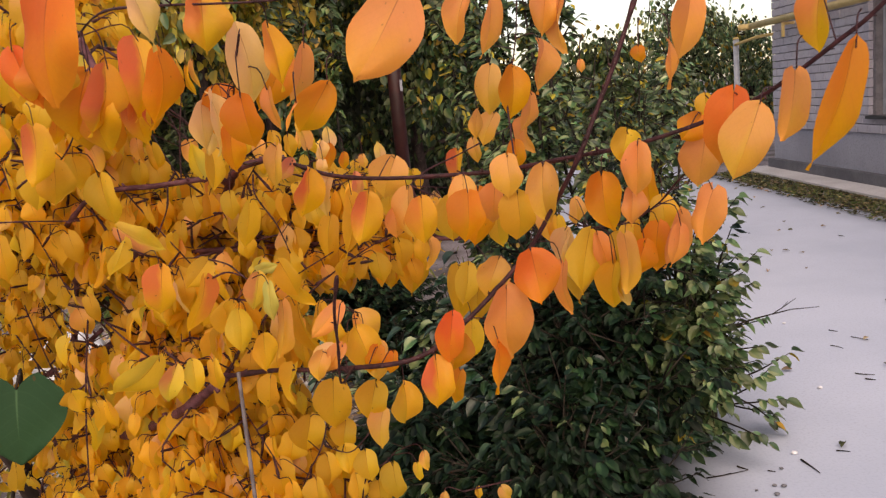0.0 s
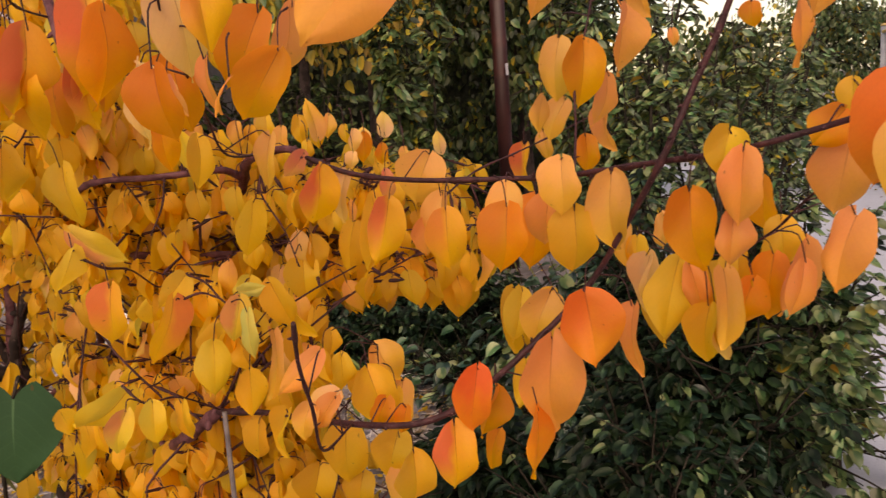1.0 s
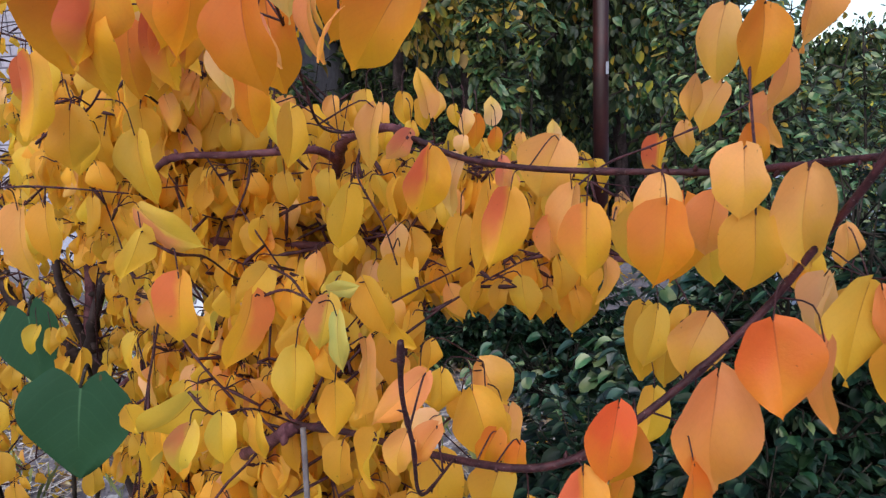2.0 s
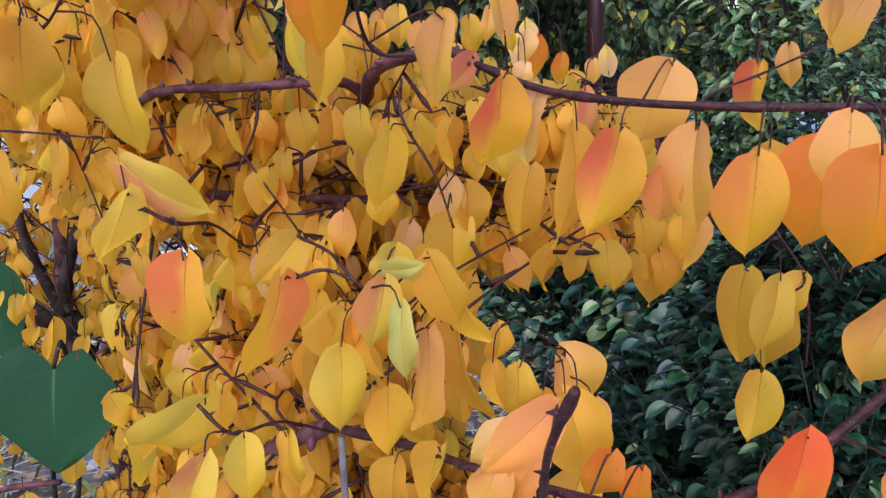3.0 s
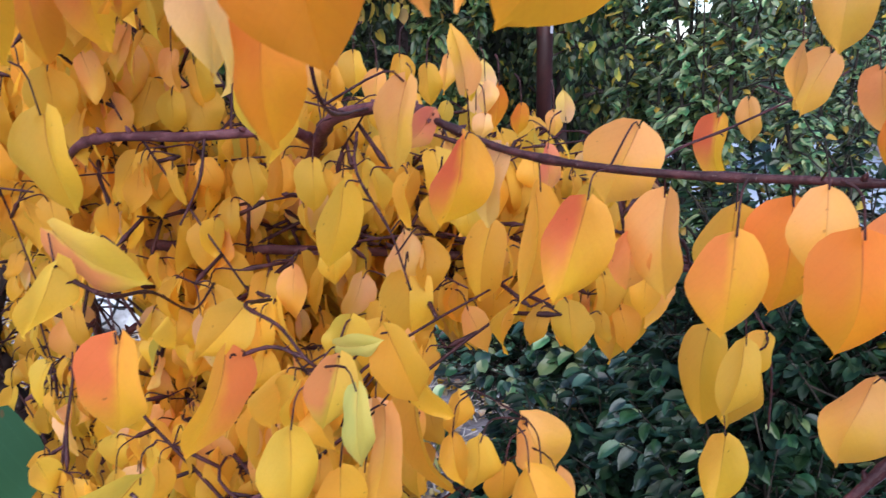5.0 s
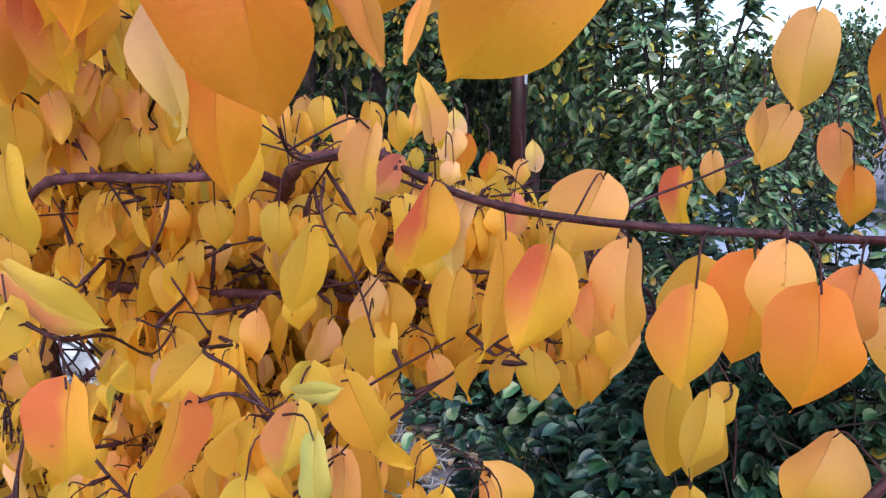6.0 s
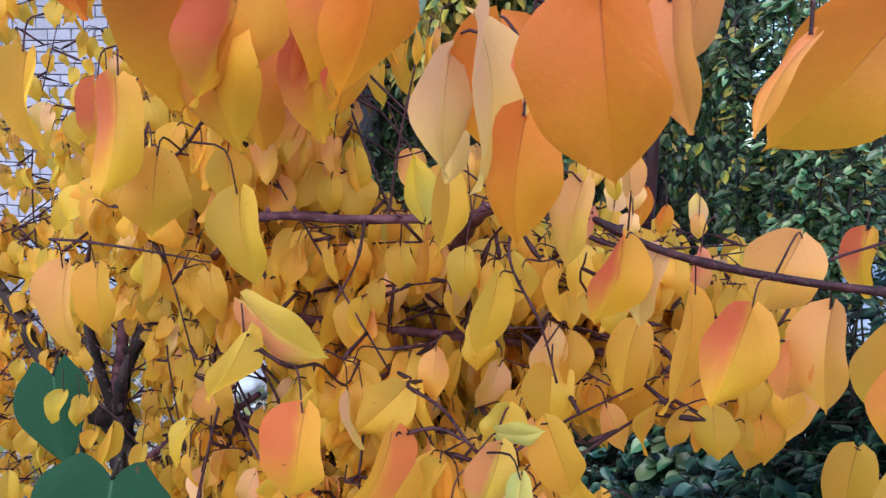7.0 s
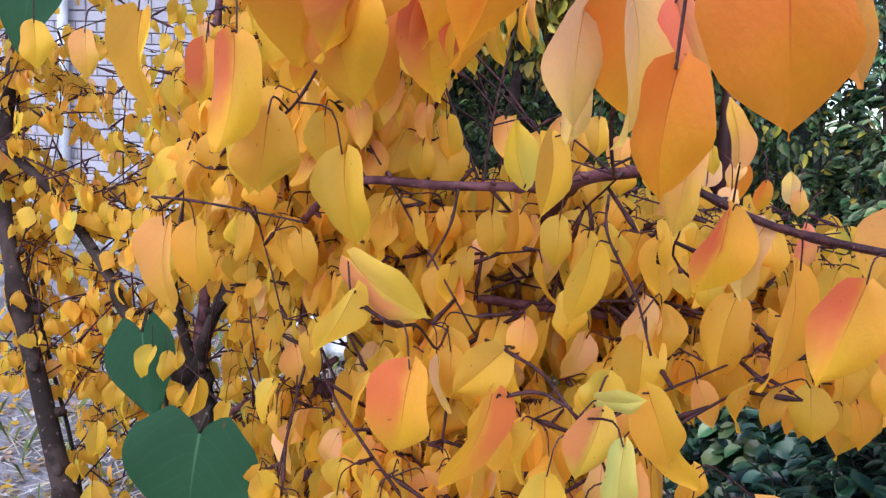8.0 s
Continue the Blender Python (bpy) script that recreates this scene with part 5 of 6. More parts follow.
leaf("greengold", (-0.401, 1.200, 1.017), (0.004, -0.014, -0.051), 0.035, -37)
leaf("gold", (-0.379, 1.229, 1.004), (0.000, 0.000, -0.053), 0.035, 12)
leaf("olive", (-0.490, 1.300, 0.992), (-0.082, -0.009, -0.064), 0.069, -53)
leaf("gold", (-0.059, 1.653, 1.094), (-0.009, -0.012, -0.116), 0.077, -21)
leaf("gold", (-0.155, 1.450, 1.224), (-0.005, -0.021, -0.113), 0.076, -60)
leaf("gold", (-0.206, 1.506, 1.183), (-0.016, -0.010, -0.080), 0.054, 31)
leaf("gold", (-0.274, 1.507, 1.164), (0.006, -0.009, -0.060), 0.040, -40)
leaf("pale", (-0.291, 1.493, 1.173), (-0.007, 0.002, -0.063), 0.042, -38)
leaf("olive", (-0.538, 1.300, 1.306), (0.011, 0.000, -0.080), 0.069, 15)
leaf("gold", (-0.581, 1.250, 1.337), (-0.007, -0.002, -0.070), 0.059, -30)
leaf("olive", (-0.337, 1.445, 1.228), (-0.017, -0.003, -0.085), 0.057, -49)
leaf("peach", (-0.250, 1.300, 1.328), (-0.011, -0.006, -0.065), 0.044, 31)
leaf("pink", (-0.251, 1.440, 1.296), (-0.028, -0.005, -0.038), 0.031, -35)
leaf("pink", (-0.150, 1.507, 1.257), (0.003, 0.007, -0.050), 0.033, -30)
leaf("redgold", (0.051, 1.750, 1.267), (-0.003, 0.002, -0.082), 0.054, 44)
leaf("peach", (0.086, 1.750, 1.288), (0.007, -0.002, -0.052), 0.037, 24)
leaf("pale", (-0.250, 1.800, 1.276), (-0.002, 0.006, 0.045), 0.035, 12)
leaf("orange", (-0.215, 0.945, 1.398), (0.008, 0.000, -0.060), 0.052, -3)
leaf("salmon", (-0.194, 1.000, 1.406), (0.007, -0.007, -0.048), 0.032, 48)
leaf("orange", (-0.249, 1.016, 1.364), (-0.006, 0.008, -0.055), 0.037, 24)
leaf("pale", (-0.274, 1.043, 1.411), (0.017, -0.015, -0.076), 0.052, -74)
leaf("pale", (-0.304, 1.100, 1.401), (-0.003, -0.001, -0.067), 0.044, -65)
leaf("pale", (-0.318, 1.173, 1.374), (0.002, -0.006, -0.046), 0.031, 34)
leaf("redgold", (-0.269, 1.145, 1.412), (-0.009, -0.007, -0.037), 0.026, 42)
leaf("greengold", (-0.398, 1.388, 1.283), (-0.019, 0.001, 0.064), 0.044, -32)
leaf("gold", (-0.365, 1.350, 1.331), (0.004, -0.016, -0.071), 0.048, -61)
leaf("pink", (-0.254, 1.050, 1.395), (0.015, -0.005, -0.036), 0.026, 27)
leaf("redgold", (-0.451, 1.120, 1.437), (-0.005, 0.000, -0.093), 0.076, 8)
leaf("salmon", (-0.521, 1.200, 1.448), (0.008, 0.000, -0.051), 0.040, -38)
leaf("orange", (-0.117, 0.970, 1.405), (-0.040, 0.005, -0.056), 0.046, -17)
leaf("salmon", (-0.153, 0.950, 1.387), (-0.018, -0.006, -0.028), 0.015, 58)
leaf("redgold", (-0.468, 1.050, 1.480), (-0.022, 0.001, -0.072), 0.076, -54)
leaf("redgold", (-0.419, 1.100, 1.456), (-0.026, 0.005, -0.093), 0.064, -62)
leaf("redgold", (-0.423, 1.200, 1.428), (0.001, -0.014, -0.075), 0.050, -5)
leaf("orange", (-0.361, 1.150, 1.475), (-0.010, 0.002, -0.106), 0.070, -71)
leaf("orange", (-0.281, 1.120, 1.421), (0.009, 0.000, -0.078), 0.062, -14)
leaf("gold", (-0.751, 1.300, 1.424), (-0.010, 0.008, -0.087), 0.058, 6)
leaf("redgold", (-0.713, 1.350, 1.402), (0.000, 0.006, -0.062), 0.041, -55)
leaf("salmon", (-0.425, 1.200, 1.423), (-0.003, 0.007, -0.060), 0.040, -60)
leaf("redgold", (-0.397, 1.200, 1.419), (-0.008, -0.007, -0.052), 0.035, -60)
leaf("orange", (-0.466, 1.200, 1.419), (-0.005, 0.004, -0.075), 0.050, 15)
leaf("peach", (-0.842, 1.450, 1.201), (-0.013, 0.012, -0.114), 0.076, 6)
leaf("gold", (-0.798, 1.450, 1.205), (0.007, -0.004, -0.082), 0.054, -11)
leaf("olive", (-0.689, 1.400, 1.329), (0.011, -0.010, -0.075), 0.055, -38)
leaf("salmon", (-0.169, 1.200, 1.020), (-0.027, -0.008, -0.039), 0.036, 27)
leaf("orange", (-0.120, 1.250, 0.996), (-0.020, 0.001, -0.042), 0.035, 24)
leaf("orange", (-0.095, 1.250, 0.984), (-0.007, -0.003, -0.037), 0.026, 5)
leaf("peach", (-0.200, 1.200, 1.012), (-0.016, -0.010, -0.042), 0.037, 6)
leaf("gold", (-0.269, 1.300, 0.965), (-0.017, -0.001, -0.068), 0.046, 46)
leaf("gold", (-0.310, 1.300, 0.945), (-0.010, 0.007, -0.063), 0.042, 4)
leaf("orange", (-0.194, 1.150, 1.458), (-0.036, -0.005, -0.079), 0.062, -12)
leaf("salmon", (-0.172, 1.200, 1.467), (-0.023, 0.009, -0.084), 0.058, -63)
leaf("yellow", (-0.289, 1.500, 1.136), (0.002, -0.015, -0.075), 0.059, -15)
leaf("greengold", (-0.298, 1.300, 1.147), (-0.012, -0.008, -0.035), 0.043, -16)
leaf("gold", (-0.225, 1.420, 0.889), (-0.010, 0.007, -0.102), 0.075, 2)
leaf("gold", (-0.148, 1.430, 0.874), (-0.020, -0.019, -0.068), 0.065, -3)
leaf("peach", (-0.140, 1.420, 0.825), (-0.016, -0.013, -0.071), 0.049, 30)
leaf("yellow", (-0.181, 1.420, 0.745), (0.004, -0.014, -0.056), 0.049, -4)
leaf("yellow", (-0.204, 1.420, 0.704), (0.004, 0.000, -0.066), 0.051, -18)
leaf("yellow", (-0.134, 1.430, 0.707), (0.005, 0.003, -0.080), 0.053, 13)
leaf("yellow", (-0.256, 1.440, 0.734), (0.004, 0.009, -0.072), 0.052, -24)
leaf("gold", (-0.278, 1.440, 0.816), (-0.019, -0.002, -0.073), 0.073, -14)
leaf("gold", (-0.347, 1.440, 0.736), (-0.004, -0.004, -0.079), 0.067, -9)
leaf("greengold", (-0.223, 1.450, 0.749), (0.007, -0.003, -0.055), 0.050, -12)
leaf("peach", (-0.071, 1.400, 0.743), (0.000, -0.007, -0.035), 0.024, 10)
leaf("gold", (-0.086, 1.400, 0.722), (0.000, -0.002, -0.036), 0.024, 34)
leaf("peach", (0.063, 1.360, 0.679), (0.018, 0.003, -0.028), 0.027, -9)
leaf("peach", (-0.137, 1.440, 0.949), (-0.011, -0.018, -0.070), 0.054, 11)
leaf("yellow", (-0.318, 1.460, 0.775), (-0.019, 0.007, -0.071), 0.060, -6)
leaf("gold", (-0.216, 1.460, 0.794), (-0.012, -0.014, -0.056), 0.054, -4)
leaf("yellow", (-0.279, 1.420, 0.698), (0.001, -0.010, -0.058), 0.053, -3)
leaf("gold", (-0.166, 1.450, 0.671), (-0.001, 0.007, -0.068), 0.048, 0)
leaf("peach", (-0.041, 1.360, 0.679), (0.000, 0.005, -0.034), 0.023, 8)
leaf("gold", (0.021, 1.360, 0.683), (0.003, -0.003, -0.023), 0.018, -5)
leaf("yellow", (-1.144, 1.800, 0.922), (-0.020, -0.014, -0.056), 0.040, -3)
leaf("yellow", (-1.113, 1.800, 0.914), (-0.005, -0.007, -0.051), 0.034, -24)
leaf("yellow", (-1.091, 1.800, 0.920), (-0.002, 0.000, -0.033), 0.022, -51)
leaf("gold", (-1.047, 1.800, 0.872), (-0.023, 0.006, -0.080), 0.055, -61)
leaf("yellow", (-0.992, 1.800, 0.846), (-0.009, -0.009, -0.053), 0.036, -1)
leaf("gold", (-1.084, 1.800, 0.859), (-0.028, 0.003, -0.039), 0.032, -3)
leaf("yellow", (-1.001, 1.820, 0.869), (-0.002, 0.000, -0.035), 0.031, -40)
leaf("gold", (-0.965, 1.780, 0.740), (-0.043, 0.009, -0.079), 0.060, 38)
leaf("yellow", (-1.281, 1.800, 0.633), (-0.013, 0.008, -0.082), 0.080, -53)
leaf("gold", (-1.300, 1.850, 0.538), (0.000, -0.001, -0.062), 0.056, -36)
leaf("yellow", (-1.053, 1.800, 0.624), (-0.011, 0.008, -0.074), 0.050, -55)
leaf("yellow", (-0.938, 1.800, 0.816), (-0.002, 0.002, -0.053), 0.039, -42)
leaf("gold", (-0.854, 1.750, 0.851), (0.006, -0.014, -0.053), 0.054, -24)
leaf("yellow", (-0.911, 1.780, 0.770), (-0.003, 0.004, -0.065), 0.050, -22)
leaf("yellow", (-1.219, 1.850, 0.491), (0.007, -0.012, -0.049), 0.055, -55)
leaf("gold", (-0.970, 1.780, 0.670), (-0.008, -0.014, -0.053), 0.039, -26)
leaf("yellow", (-1.360, 1.900, 0.705), (-0.005, 0.000, -0.074), 0.052, -44)
leaf("yellow", (-1.353, 1.950, 0.782), (-0.004, -0.016, -0.055), 0.045, -49)
leaf("gold", (-0.722, 1.700, 0.869), (0.003, -0.005, -0.044), 0.034, -17)
leaf("yellow", (-0.666, 1.700, 0.881), (-0.011, 0.004, -0.057), 0.038, -8)
leaf("gold", (-0.556, 1.750, 1.511), (0.001, 0.006, -0.062), 0.041, 46)
leaf("gold", (-0.539, 1.750, 1.489), (0.009, -0.018, -0.075), 0.051, 51)
leaf("gold", (-0.521, 1.750, 1.511), (0.004, -0.003, -0.066), 0.044, -80)
leaf("gold", (-0.504, 1.750, 1.497), (-0.001, 0.003, -0.060), 0.040, 45)
leaf("peach", (-0.490, 1.750, 1.508), (0.003, -0.001, -0.056), 0.037, 50)
leaf("gold", (-0.573, 1.750, 1.459), (-0.002, 0.004, -0.054), 0.036, 31)
leaf("peach", (-0.618, 1.600, 1.367), (-0.001, -0.008, -0.069), 0.046, -64)
leaf("peach", (-0.584, 1.620, 1.357), (0.003, -0.011, -0.046), 0.031, 0)
leaf("gold", (-0.557, 1.620, 1.342), (0.005, 0.007, -0.056), 0.037, 18)
leaf("peach", (-0.463, 1.550, 1.345), (0.014, -0.006, -0.052), 0.039, -2)
leaf("gold", (-0.424, 1.550, 1.331), (0.011, -0.005, -0.041), 0.043, -3)
leaf("gold", (-0.797, 1.600, 1.189), (0.011, -0.008, -0.052), 0.045, -31)
leaf("gold", (-1.082, 1.500, 1.436), (0.012, -0.008, -0.058), 0.043, -50)
leaf("peach", (-1.001, 1.500, 1.425), (0.005, 0.000, -0.058), 0.038, -26)
leaf("yellow", (-0.817, 1.500, 1.417), (0.018, -0.013, -0.063), 0.044, -60)
leaf("yellow", (-0.385, 1.500, 1.244), (0.001, 0.000, -0.054), 0.036, -1)
leaf("gold", (-0.354, 1.500, 1.229), (0.000, 0.001, -0.059), 0.039, 3)
leaf("yellow", (-0.472, 1.550, 1.238), (0.006, 0.003, -0.052), 0.036, -25)
leaf("gold", (-0.452, 1.600, 1.235), (0.001, -0.004, -0.060), 0.040, -46)
leaf("yellow", (-0.367, 1.500, 1.168), (0.002, -0.010, -0.052), 0.037, -13)
leaf("gold", (-0.226, 1.350, 1.026), (0.005, -0.010, -0.041), 0.029, 3)
leaf("yellow", (-0.203, 1.360, 1.017), (-0.003, 0.005, -0.059), 0.039, -27)
leaf("gold", (-0.182, 1.370, 0.991), (-0.004, 0.005, -0.048), 0.032, -19)
leaf("yellow", (-0.149, 1.350, 0.993), (0.007, 0.000, -0.032), 0.025, -21)
leaf("yellow", (-0.225, 1.400, 1.043), (-0.004, 0.002, -0.046), 0.031, -46)
leaf("gold", (-0.266, 1.400, 0.984), (-0.004, 0.001, -0.054), 0.036, 17)
leaf("gold", (0.321, 1.330, 1.146), (-0.003, -0.018, -0.073), 0.050, 42)
leaf("orange", (0.360, 1.320, 1.143), (-0.010, 0.000, -0.084), 0.056, 34)
leaf("salmon", (0.395, 1.300, 1.157), (-0.016, 0.014, -0.100), 0.067, -33)
leaf("gold", (0.380, 1.360, 1.178), (0.001, -0.012, -0.065), 0.056, 12)
leaf("peach", (0.249, 1.450, 1.177), (0.004, 0.007, -0.053), 0.035, -19)
leaf("gold", (0.211, 1.450, 1.149), (0.001, 0.001, -0.062), 0.041, 39)
leaf("pale", (0.220, 1.420, 1.127), (-0.002, 0.003, -0.096), 0.063, 74)
leaf("yellow", (0.259, 1.400, 1.126), (-0.027, -0.024, -0.108), 0.075, -24)
leaf("gold", (0.290, 1.360, 1.070), (-0.009, 0.006, -0.081), 0.054, 42)
leaf("pale", (0.319, 1.380, 1.059), (-0.011, -0.004, -0.069), 0.046, 53)
leaf("gold", (0.317, 1.400, 1.117), (-0.011, -0.002, -0.070), 0.047, 40)
leaf("peach", (0.196, 1.470, 1.164), (-0.002, -0.005, -0.067), 0.044, 49)
leaf("gold", (0.028, 1.500, 1.198), (-0.010, 0.008, -0.091), 0.072, -8)
leaf("orange", (0.074, 1.480, 1.206), (-0.007, -0.019, -0.102), 0.077, 8)
leaf("yellow", (0.046, 1.500, 1.064), (-0.014, -0.013, -0.079), 0.054, -19)
leaf("gold", (0.110, 1.520, 1.162), (-0.003, 0.009, -0.076), 0.051, 35)
leaf("pale", (-0.221, 1.620, 1.319), (-0.001, -0.004, -0.038), 0.025, -35)
leaf("orange", (-0.207, 1.640, 1.312), (-0.004, 0.007, -0.054), 0.036, -47)
leaf("orange", (-0.183, 1.660, 1.290), (-0.004, 0.006, -0.037), 0.025, -26)
leaf("peach", (-0.146, 1.660, 1.282), (0.004, 0.004, -0.030), 0.020, -4)
leaf("pale", (-0.219, 1.600, 1.283), (-0.003, -0.005, -0.026), 0.025, -1)
leaf("gold", (0.419, 1.250, 1.191), (-0.009, 0.008, -0.068), 0.046, 58)
leaf("orange", (0.367, 1.400, 1.224), (0.004, 0.009, -0.073), 0.050, 27)
leaf("gold", (-0.396, 1.620, 1.335), (0.003, -0.009, -0.048), 0.033, -1)
leaf("yellow", (-0.374, 1.640, 1.351), (0.004, -0.005, -0.047), 0.033, -13)
leaf("peach", (-0.342, 1.620, 1.331), (-0.003, -0.003, -0.046), 0.030, 9)
leaf("gold", (-0.324, 1.660, 1.346), (0.004, -0.008, -0.049), 0.033, -14)
leaf("gold", (-0.286, 1.620, 1.334), (0.002, 0.005, -0.044), 0.029, 7)
leaf("peach", (-0.265, 1.640, 1.344), (-0.003, -0.007, -0.040), 0.027, -31)
leaf("gold", (-0.245, 1.660, 1.326), (0.004, -0.006, -0.032), 0.022, 2)
leaf("yellow", (-0.385, 1.600, 1.297), (-0.006, 0.000, -0.035), 0.026, -24)
leaf("gold", (-0.332, 1.600, 1.300), (-0.005, -0.004, -0.036), 0.027, -14)
leaf("yellow", (-0.303, 1.630, 1.304), (-0.004, 0.000, -0.034), 0.026, -7)
leaf("peach", (-0.411, 1.600, 1.345), (0.003, -0.007, -0.043), 0.029, -5)
leaf("red", (-0.516, 1.050, 1.485), (0.023, 0.000, -0.073), 0.052, 10)
leaf("orange", (-0.457, 1.120, 1.457), (-0.034, 0.000, -0.090), 0.087, -10)
leaf("redgold", (-0.578, 1.200, 1.393), (-0.007, 0.000, -0.087), 0.068, 15)

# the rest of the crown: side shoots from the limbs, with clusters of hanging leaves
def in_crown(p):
    """Whether the crown reaches to a place: open under and over the front branch, and in gaps that widen from a
    viewpoint at y = 0.68.
    """
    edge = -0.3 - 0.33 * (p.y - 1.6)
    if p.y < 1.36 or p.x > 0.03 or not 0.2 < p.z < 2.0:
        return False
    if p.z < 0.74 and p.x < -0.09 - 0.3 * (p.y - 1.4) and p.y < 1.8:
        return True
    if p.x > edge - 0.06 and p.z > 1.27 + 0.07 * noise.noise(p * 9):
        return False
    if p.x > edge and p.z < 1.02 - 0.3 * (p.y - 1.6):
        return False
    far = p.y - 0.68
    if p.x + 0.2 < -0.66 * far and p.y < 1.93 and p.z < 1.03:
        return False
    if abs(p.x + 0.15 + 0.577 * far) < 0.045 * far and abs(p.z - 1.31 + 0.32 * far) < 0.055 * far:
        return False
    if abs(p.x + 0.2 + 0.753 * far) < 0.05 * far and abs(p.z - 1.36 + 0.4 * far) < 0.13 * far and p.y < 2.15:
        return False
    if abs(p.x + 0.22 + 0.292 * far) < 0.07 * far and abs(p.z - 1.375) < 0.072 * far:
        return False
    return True


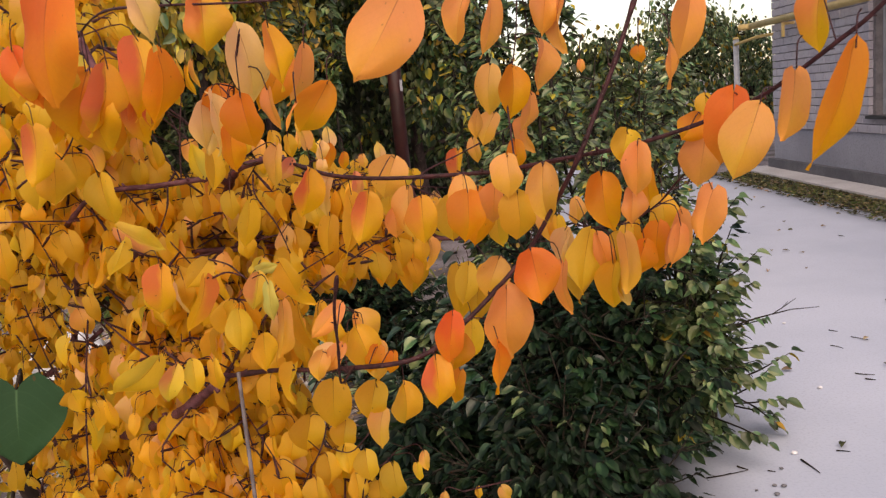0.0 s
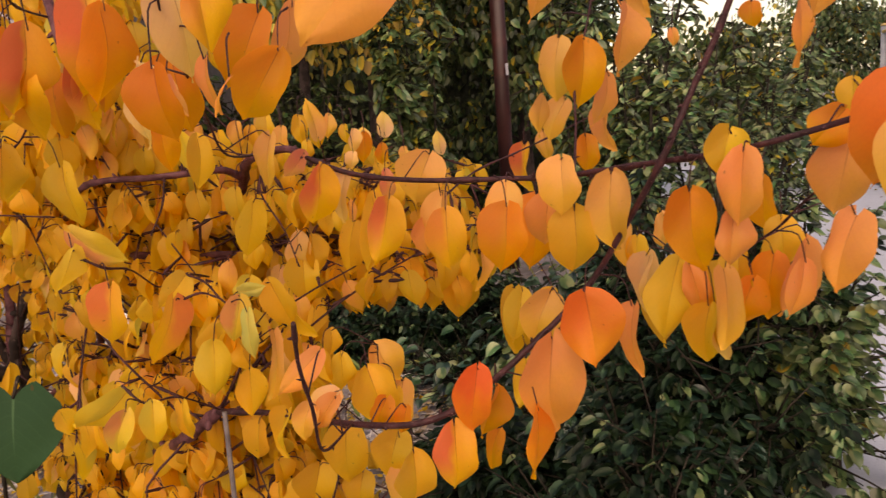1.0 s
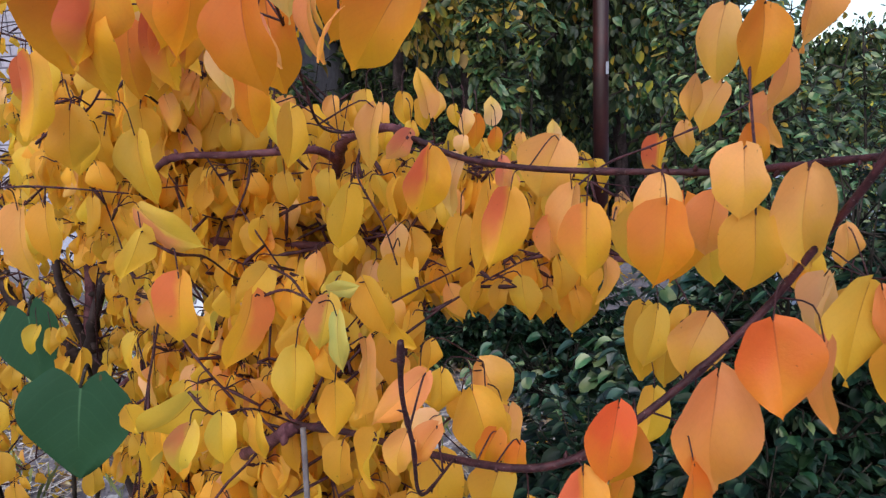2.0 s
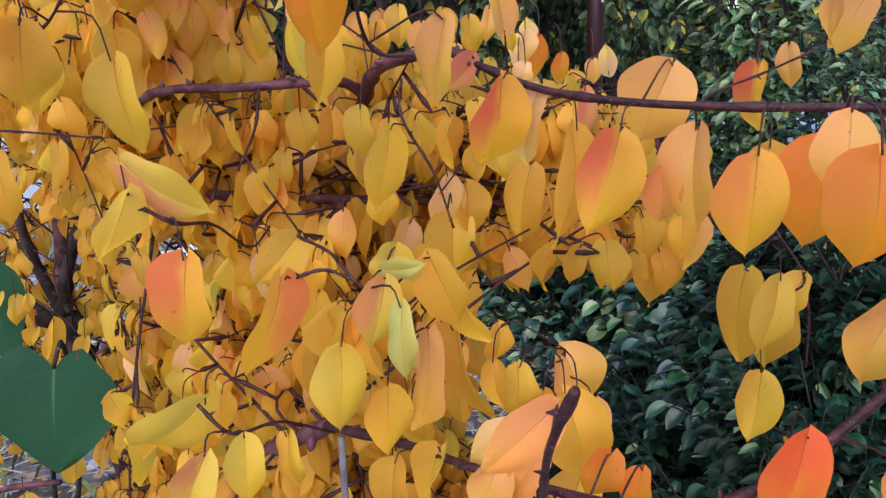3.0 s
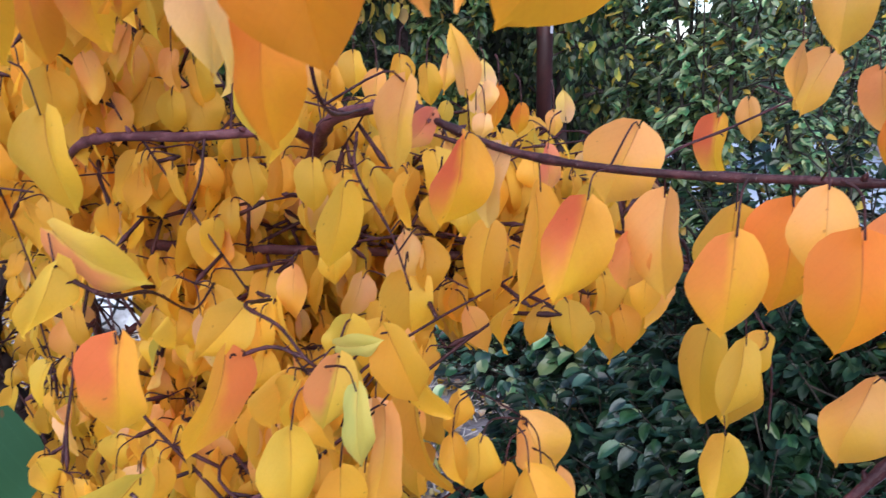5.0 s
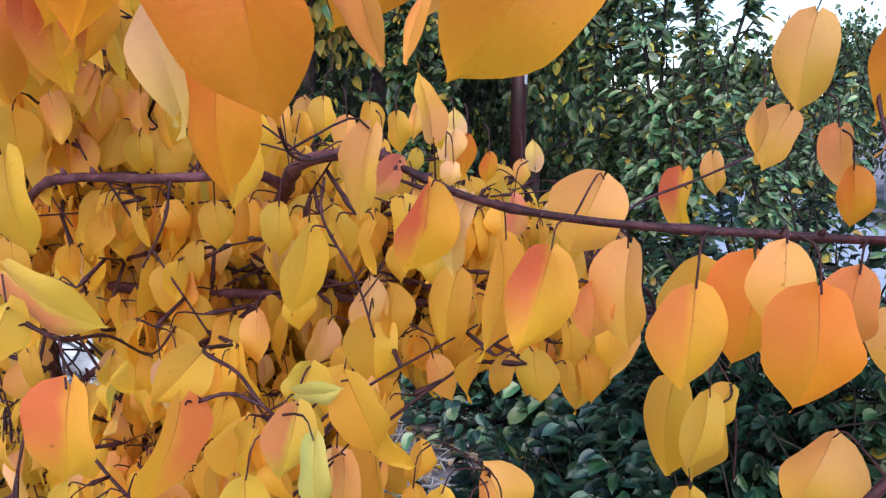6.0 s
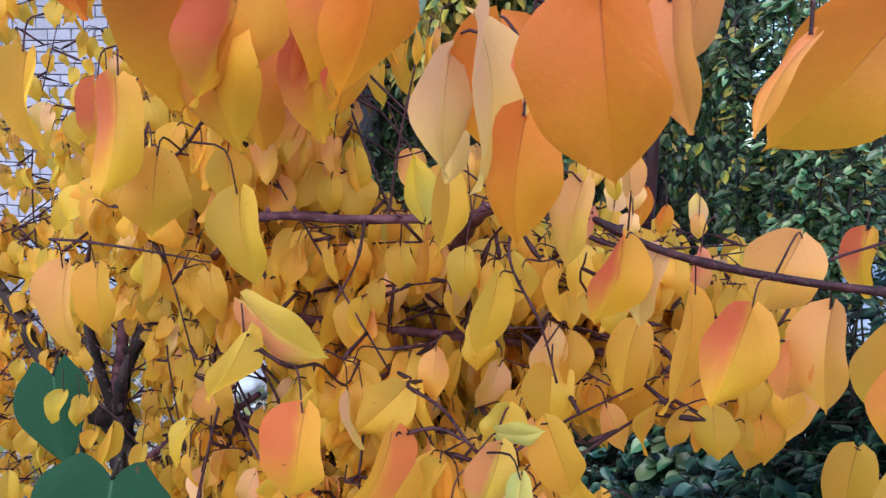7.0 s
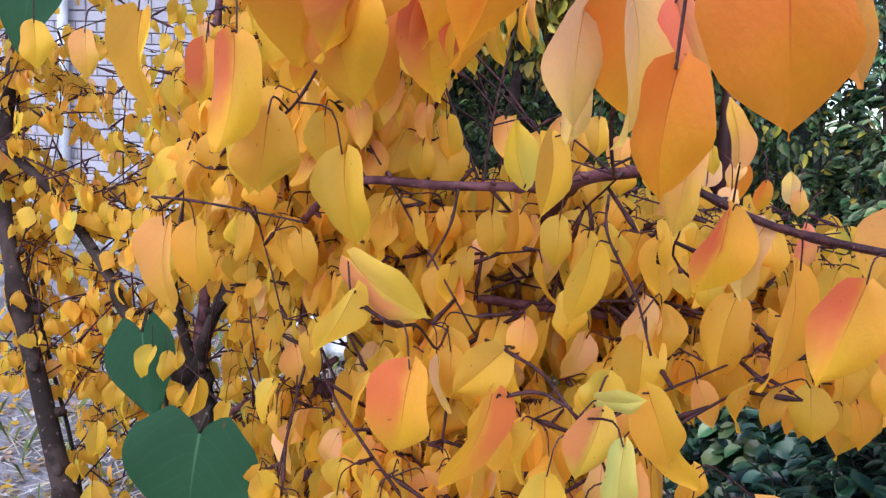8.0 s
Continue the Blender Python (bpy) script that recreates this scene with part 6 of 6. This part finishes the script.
def crown():
    rng = random.Random(77)
    sources = [(ob, line) for ob, line in BOUGHS if ob.name.startswith(("branch", "trunk", "limb")) and line[:, 1].max() > 1.47 and line[:, 0].max() < 0.05 and np.linalg.norm(np.diff(line, axis=0), axis=1).sum() > 0.55]
    joined, near, taken = [], 0, {}
    regions = ((30, (-0.55, -0.1), (1.4, 1.75), (0.4, 0.74), 0.12, 1.0), (46, (-0.42, 0.03), (1.48, 2.0), (1.1, 1.31), 0.12, 1.0), (20, (-0.32, 0.03), (1.62, 1.86), (1.04, 1.14), 0.1, 1.1), (44, (-1.0, -0.3), (1.38, 2.0), (0.3, 1.0), 0.2, 0.8), (50, (-1.0, -0.35), (1.5, 2.0), (1.0, 1.42), 0.2, 0.9),
               (22, (-0.85, -0.4), (1.55, 1.85), (1.1, 1.32), 0.12, 1.0), (13, (-1.0, -0.45), (1.6, 2.3), (1.45, 1.8), 0.3, 0.8), (48, (-2.3, -1.0), (2.08, 2.9), (0.3, 1.2), 0.25, 0.6), (30, (-2.3, -1.0), (2.08, 2.9), (1.2, 1.9), 0.3, 0.5))
    for many, xs, ys, zs, least, thick in regions:
        shoots = tries = 0
        while shoots < many and tries < 4000:
            tries += 1
            bough, line = sources[rng.randrange(len(sources))]
            start = Vector(line[rng.randrange(len(line) // 6, len(line))])
            end = Vector((rng.uniform(*xs), rng.uniform(*ys), rng.uniform(*zs)))
            span = (end - start).length
            if start.y < 1.62 and abs(end.z - start.z) > 0.22:
                continue
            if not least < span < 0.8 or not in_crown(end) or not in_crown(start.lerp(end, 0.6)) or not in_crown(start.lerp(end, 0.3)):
                continue
            middle = start.lerp(end, 0.5)
            if middle.x > -0.85 and middle.y < 1.66 and abs(middle.z - 1.11 - 0.26 * max(0.0, 1.66 - middle.y)) < 0.07 and rng.random() < 0.95:
                continue
            spot = (round(start.x, 1), round(start.y, 1), round(start.z, 1))
            taken[spot] = taken.get(spot, 0) + 1
            if taken[spot] > 4:
                continue
            shoots += 1
            wood = Geo()
            mid = start.lerp(end, 0.5) + Vector((rng.gauss(0, 0.04), rng.gauss(0, 0.04), 0.1 * span))
            path = [Vector(p) for p in smooth_line([start, mid, end], 12)]
            n = len(path)
            wood.tube(path[::3], [0.0024 - 0.0013 * k / 8 for k in range(len(path[::3]))], 5)
            mine = []
            count = int(span / 0.042 * thick)
            for j in range(count):
                t = 0.12 + 0.88 * (j + rng.random()) / count
                p = path[min(int(t * (n - 1)), n - 1)]
                way = Vector((rng.gauss(0, 1), rng.gauss(-0.25, 1), rng.gauss(-0.1, 0.8))).normalized()
                tip = p + way * rng.uniform(0.015, 0.07)
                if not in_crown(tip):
                    continue
                wood.tube([p, p.lerp(tip, 0.5), p.lerp(tip, 0.75), tip], [0.0023, 0.0025, 0.0034, 0.001], 5)
                for _ in range(rng.choice((3, 3, 4, 5))):
                    a = rng.uniform(0, 6.283)
                    out = Vector((math.cos(a), math.sin(a), rng.uniform(-0.9, 0.35)))
                    base = tip + out * rng.uniform(0.015, 0.04)
                    down = Vector((rng.gauss(0, 0.17) + out.x * 0.22, rng.gauss(0, 0.2) + out.y * 0.22, -1)).normalized()
                    length = rng.uniform(0.038, 0.066) if base.y < 1.7 or base.x > -0.45 else rng.uniform(0.033, 0.054)
                    b = rng.gauss(0, 1.05)
                    face = Vector((math.sin(b), -math.cos(b), rng.gauss(0.35, 0.35)))
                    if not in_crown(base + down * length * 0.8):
                        continue
                    rise = 1.11 + 0.26 * (1.66 - base.y)
                    if base.y < 1.7 and base.x > -0.5 and base.z - length - 0.012 < rise < base.z + 0.014 and rng.random() < 0.9:
                        continue
                    roll = rng.random()
                    warm = 0.22 if base.y < 1.8 else 0.1
                    # low leaves are more often the duller gold, which stands in for shade
                    kind = "yellow" if roll < (0.56 if base.z > 0.95 else 0.3) else "gold" if roll < 1 - warm else rng.choice(("peach", "pale", "greengold", "olive", "peach", "orange" if base.y < 1.55 and base.z > 1.15 else "greengold"))
                    stalk(wood, tip, base)
                    mine.append((blade_matrix(base, down * length, length * rng.uniform(0.64, 0.92), face) @ (MIRROR if rng.random() < 0.5 else Matrix.Identity(4)), kind))
            shoot = part("shoot", wood.mesh("shoot", [TWIG]), APRICOT)
            for m, kind in mine:
                if m[1][3] < 1.85 and near < 1500:
                    part("leaf", blade_mesh(kind, rng.randrange(len(BLADES))), shoot).matrix_basis = m
                    near += 1
                else:
                    joined.append((m, kind))
    kinds = list(LEAF)
    shapes = [leaf_shape(8, 4, 0.32, 0.55, 0.06, 0.38, 0.3, 0, 0.8, 0.3, 0.4, 0.1, 0.1), leaf_shape(8, 4, 0.18, -0.3, 0.09, 0.4, 0.3, 0, 0.7, -0.2, -0.4, 0.3, -0.1), leaf_shape(8, 4, 0.6, 0.7, 0.05, 0.36, 0.4, 0.2, 1.1, 0.4, 0.3, 0.3, 0.14),
              leaf_shape(8, 4, 0.45, 0.8, 0.07, 0.36, 0.4, -0.2, 1.0, -0.4, -0.5, 0.4, -0.14)]
    spots = [(m, rng.randrange(4), kinds.index(kind)) for m, kind in joined]
    part("foliage", cloud("foliage", shapes, spots, [LEAF[k] for k in kinds]), APRICOT, "mass of hanging yellow leaves", "stuff")


crown()
for ob, geo in STALKS.items():
    if geo.v:
        part("leaf_stalk", geo.mesh("leaf_stalk", [TWIG]), ob, "thin dark red leaf stalks", "stuff")

# large heart leaves of another plant under the tree
heart_plant("young plant with broad dark green heart leaves", (-1.42, 2.12, -0.02),
            [((-0.922, 1.630, 0.866), (-0.006, -0.030, -0.160), 0.219, (0.1, -1, 0.25)), ((-1.217, 1.860, 0.925), (0.046, -0.030, -0.150), 0.164, (-0.1, -1, 0.3))])
heart_plant("climbing stem with a broad dark green heart leaf", (-1.68, 2.22, -0.02),
            [((-1.12, 1.55, 1.53), (-0.03, -0.02, -0.13), 0.14, (0.0, -1, 0.2))], [(-1.72, 2.22, 0.4), (-1.86, 2.22, 0.9), (-1.94, 2.27, 1.3), (-1.7, 2.1, 1.66)])
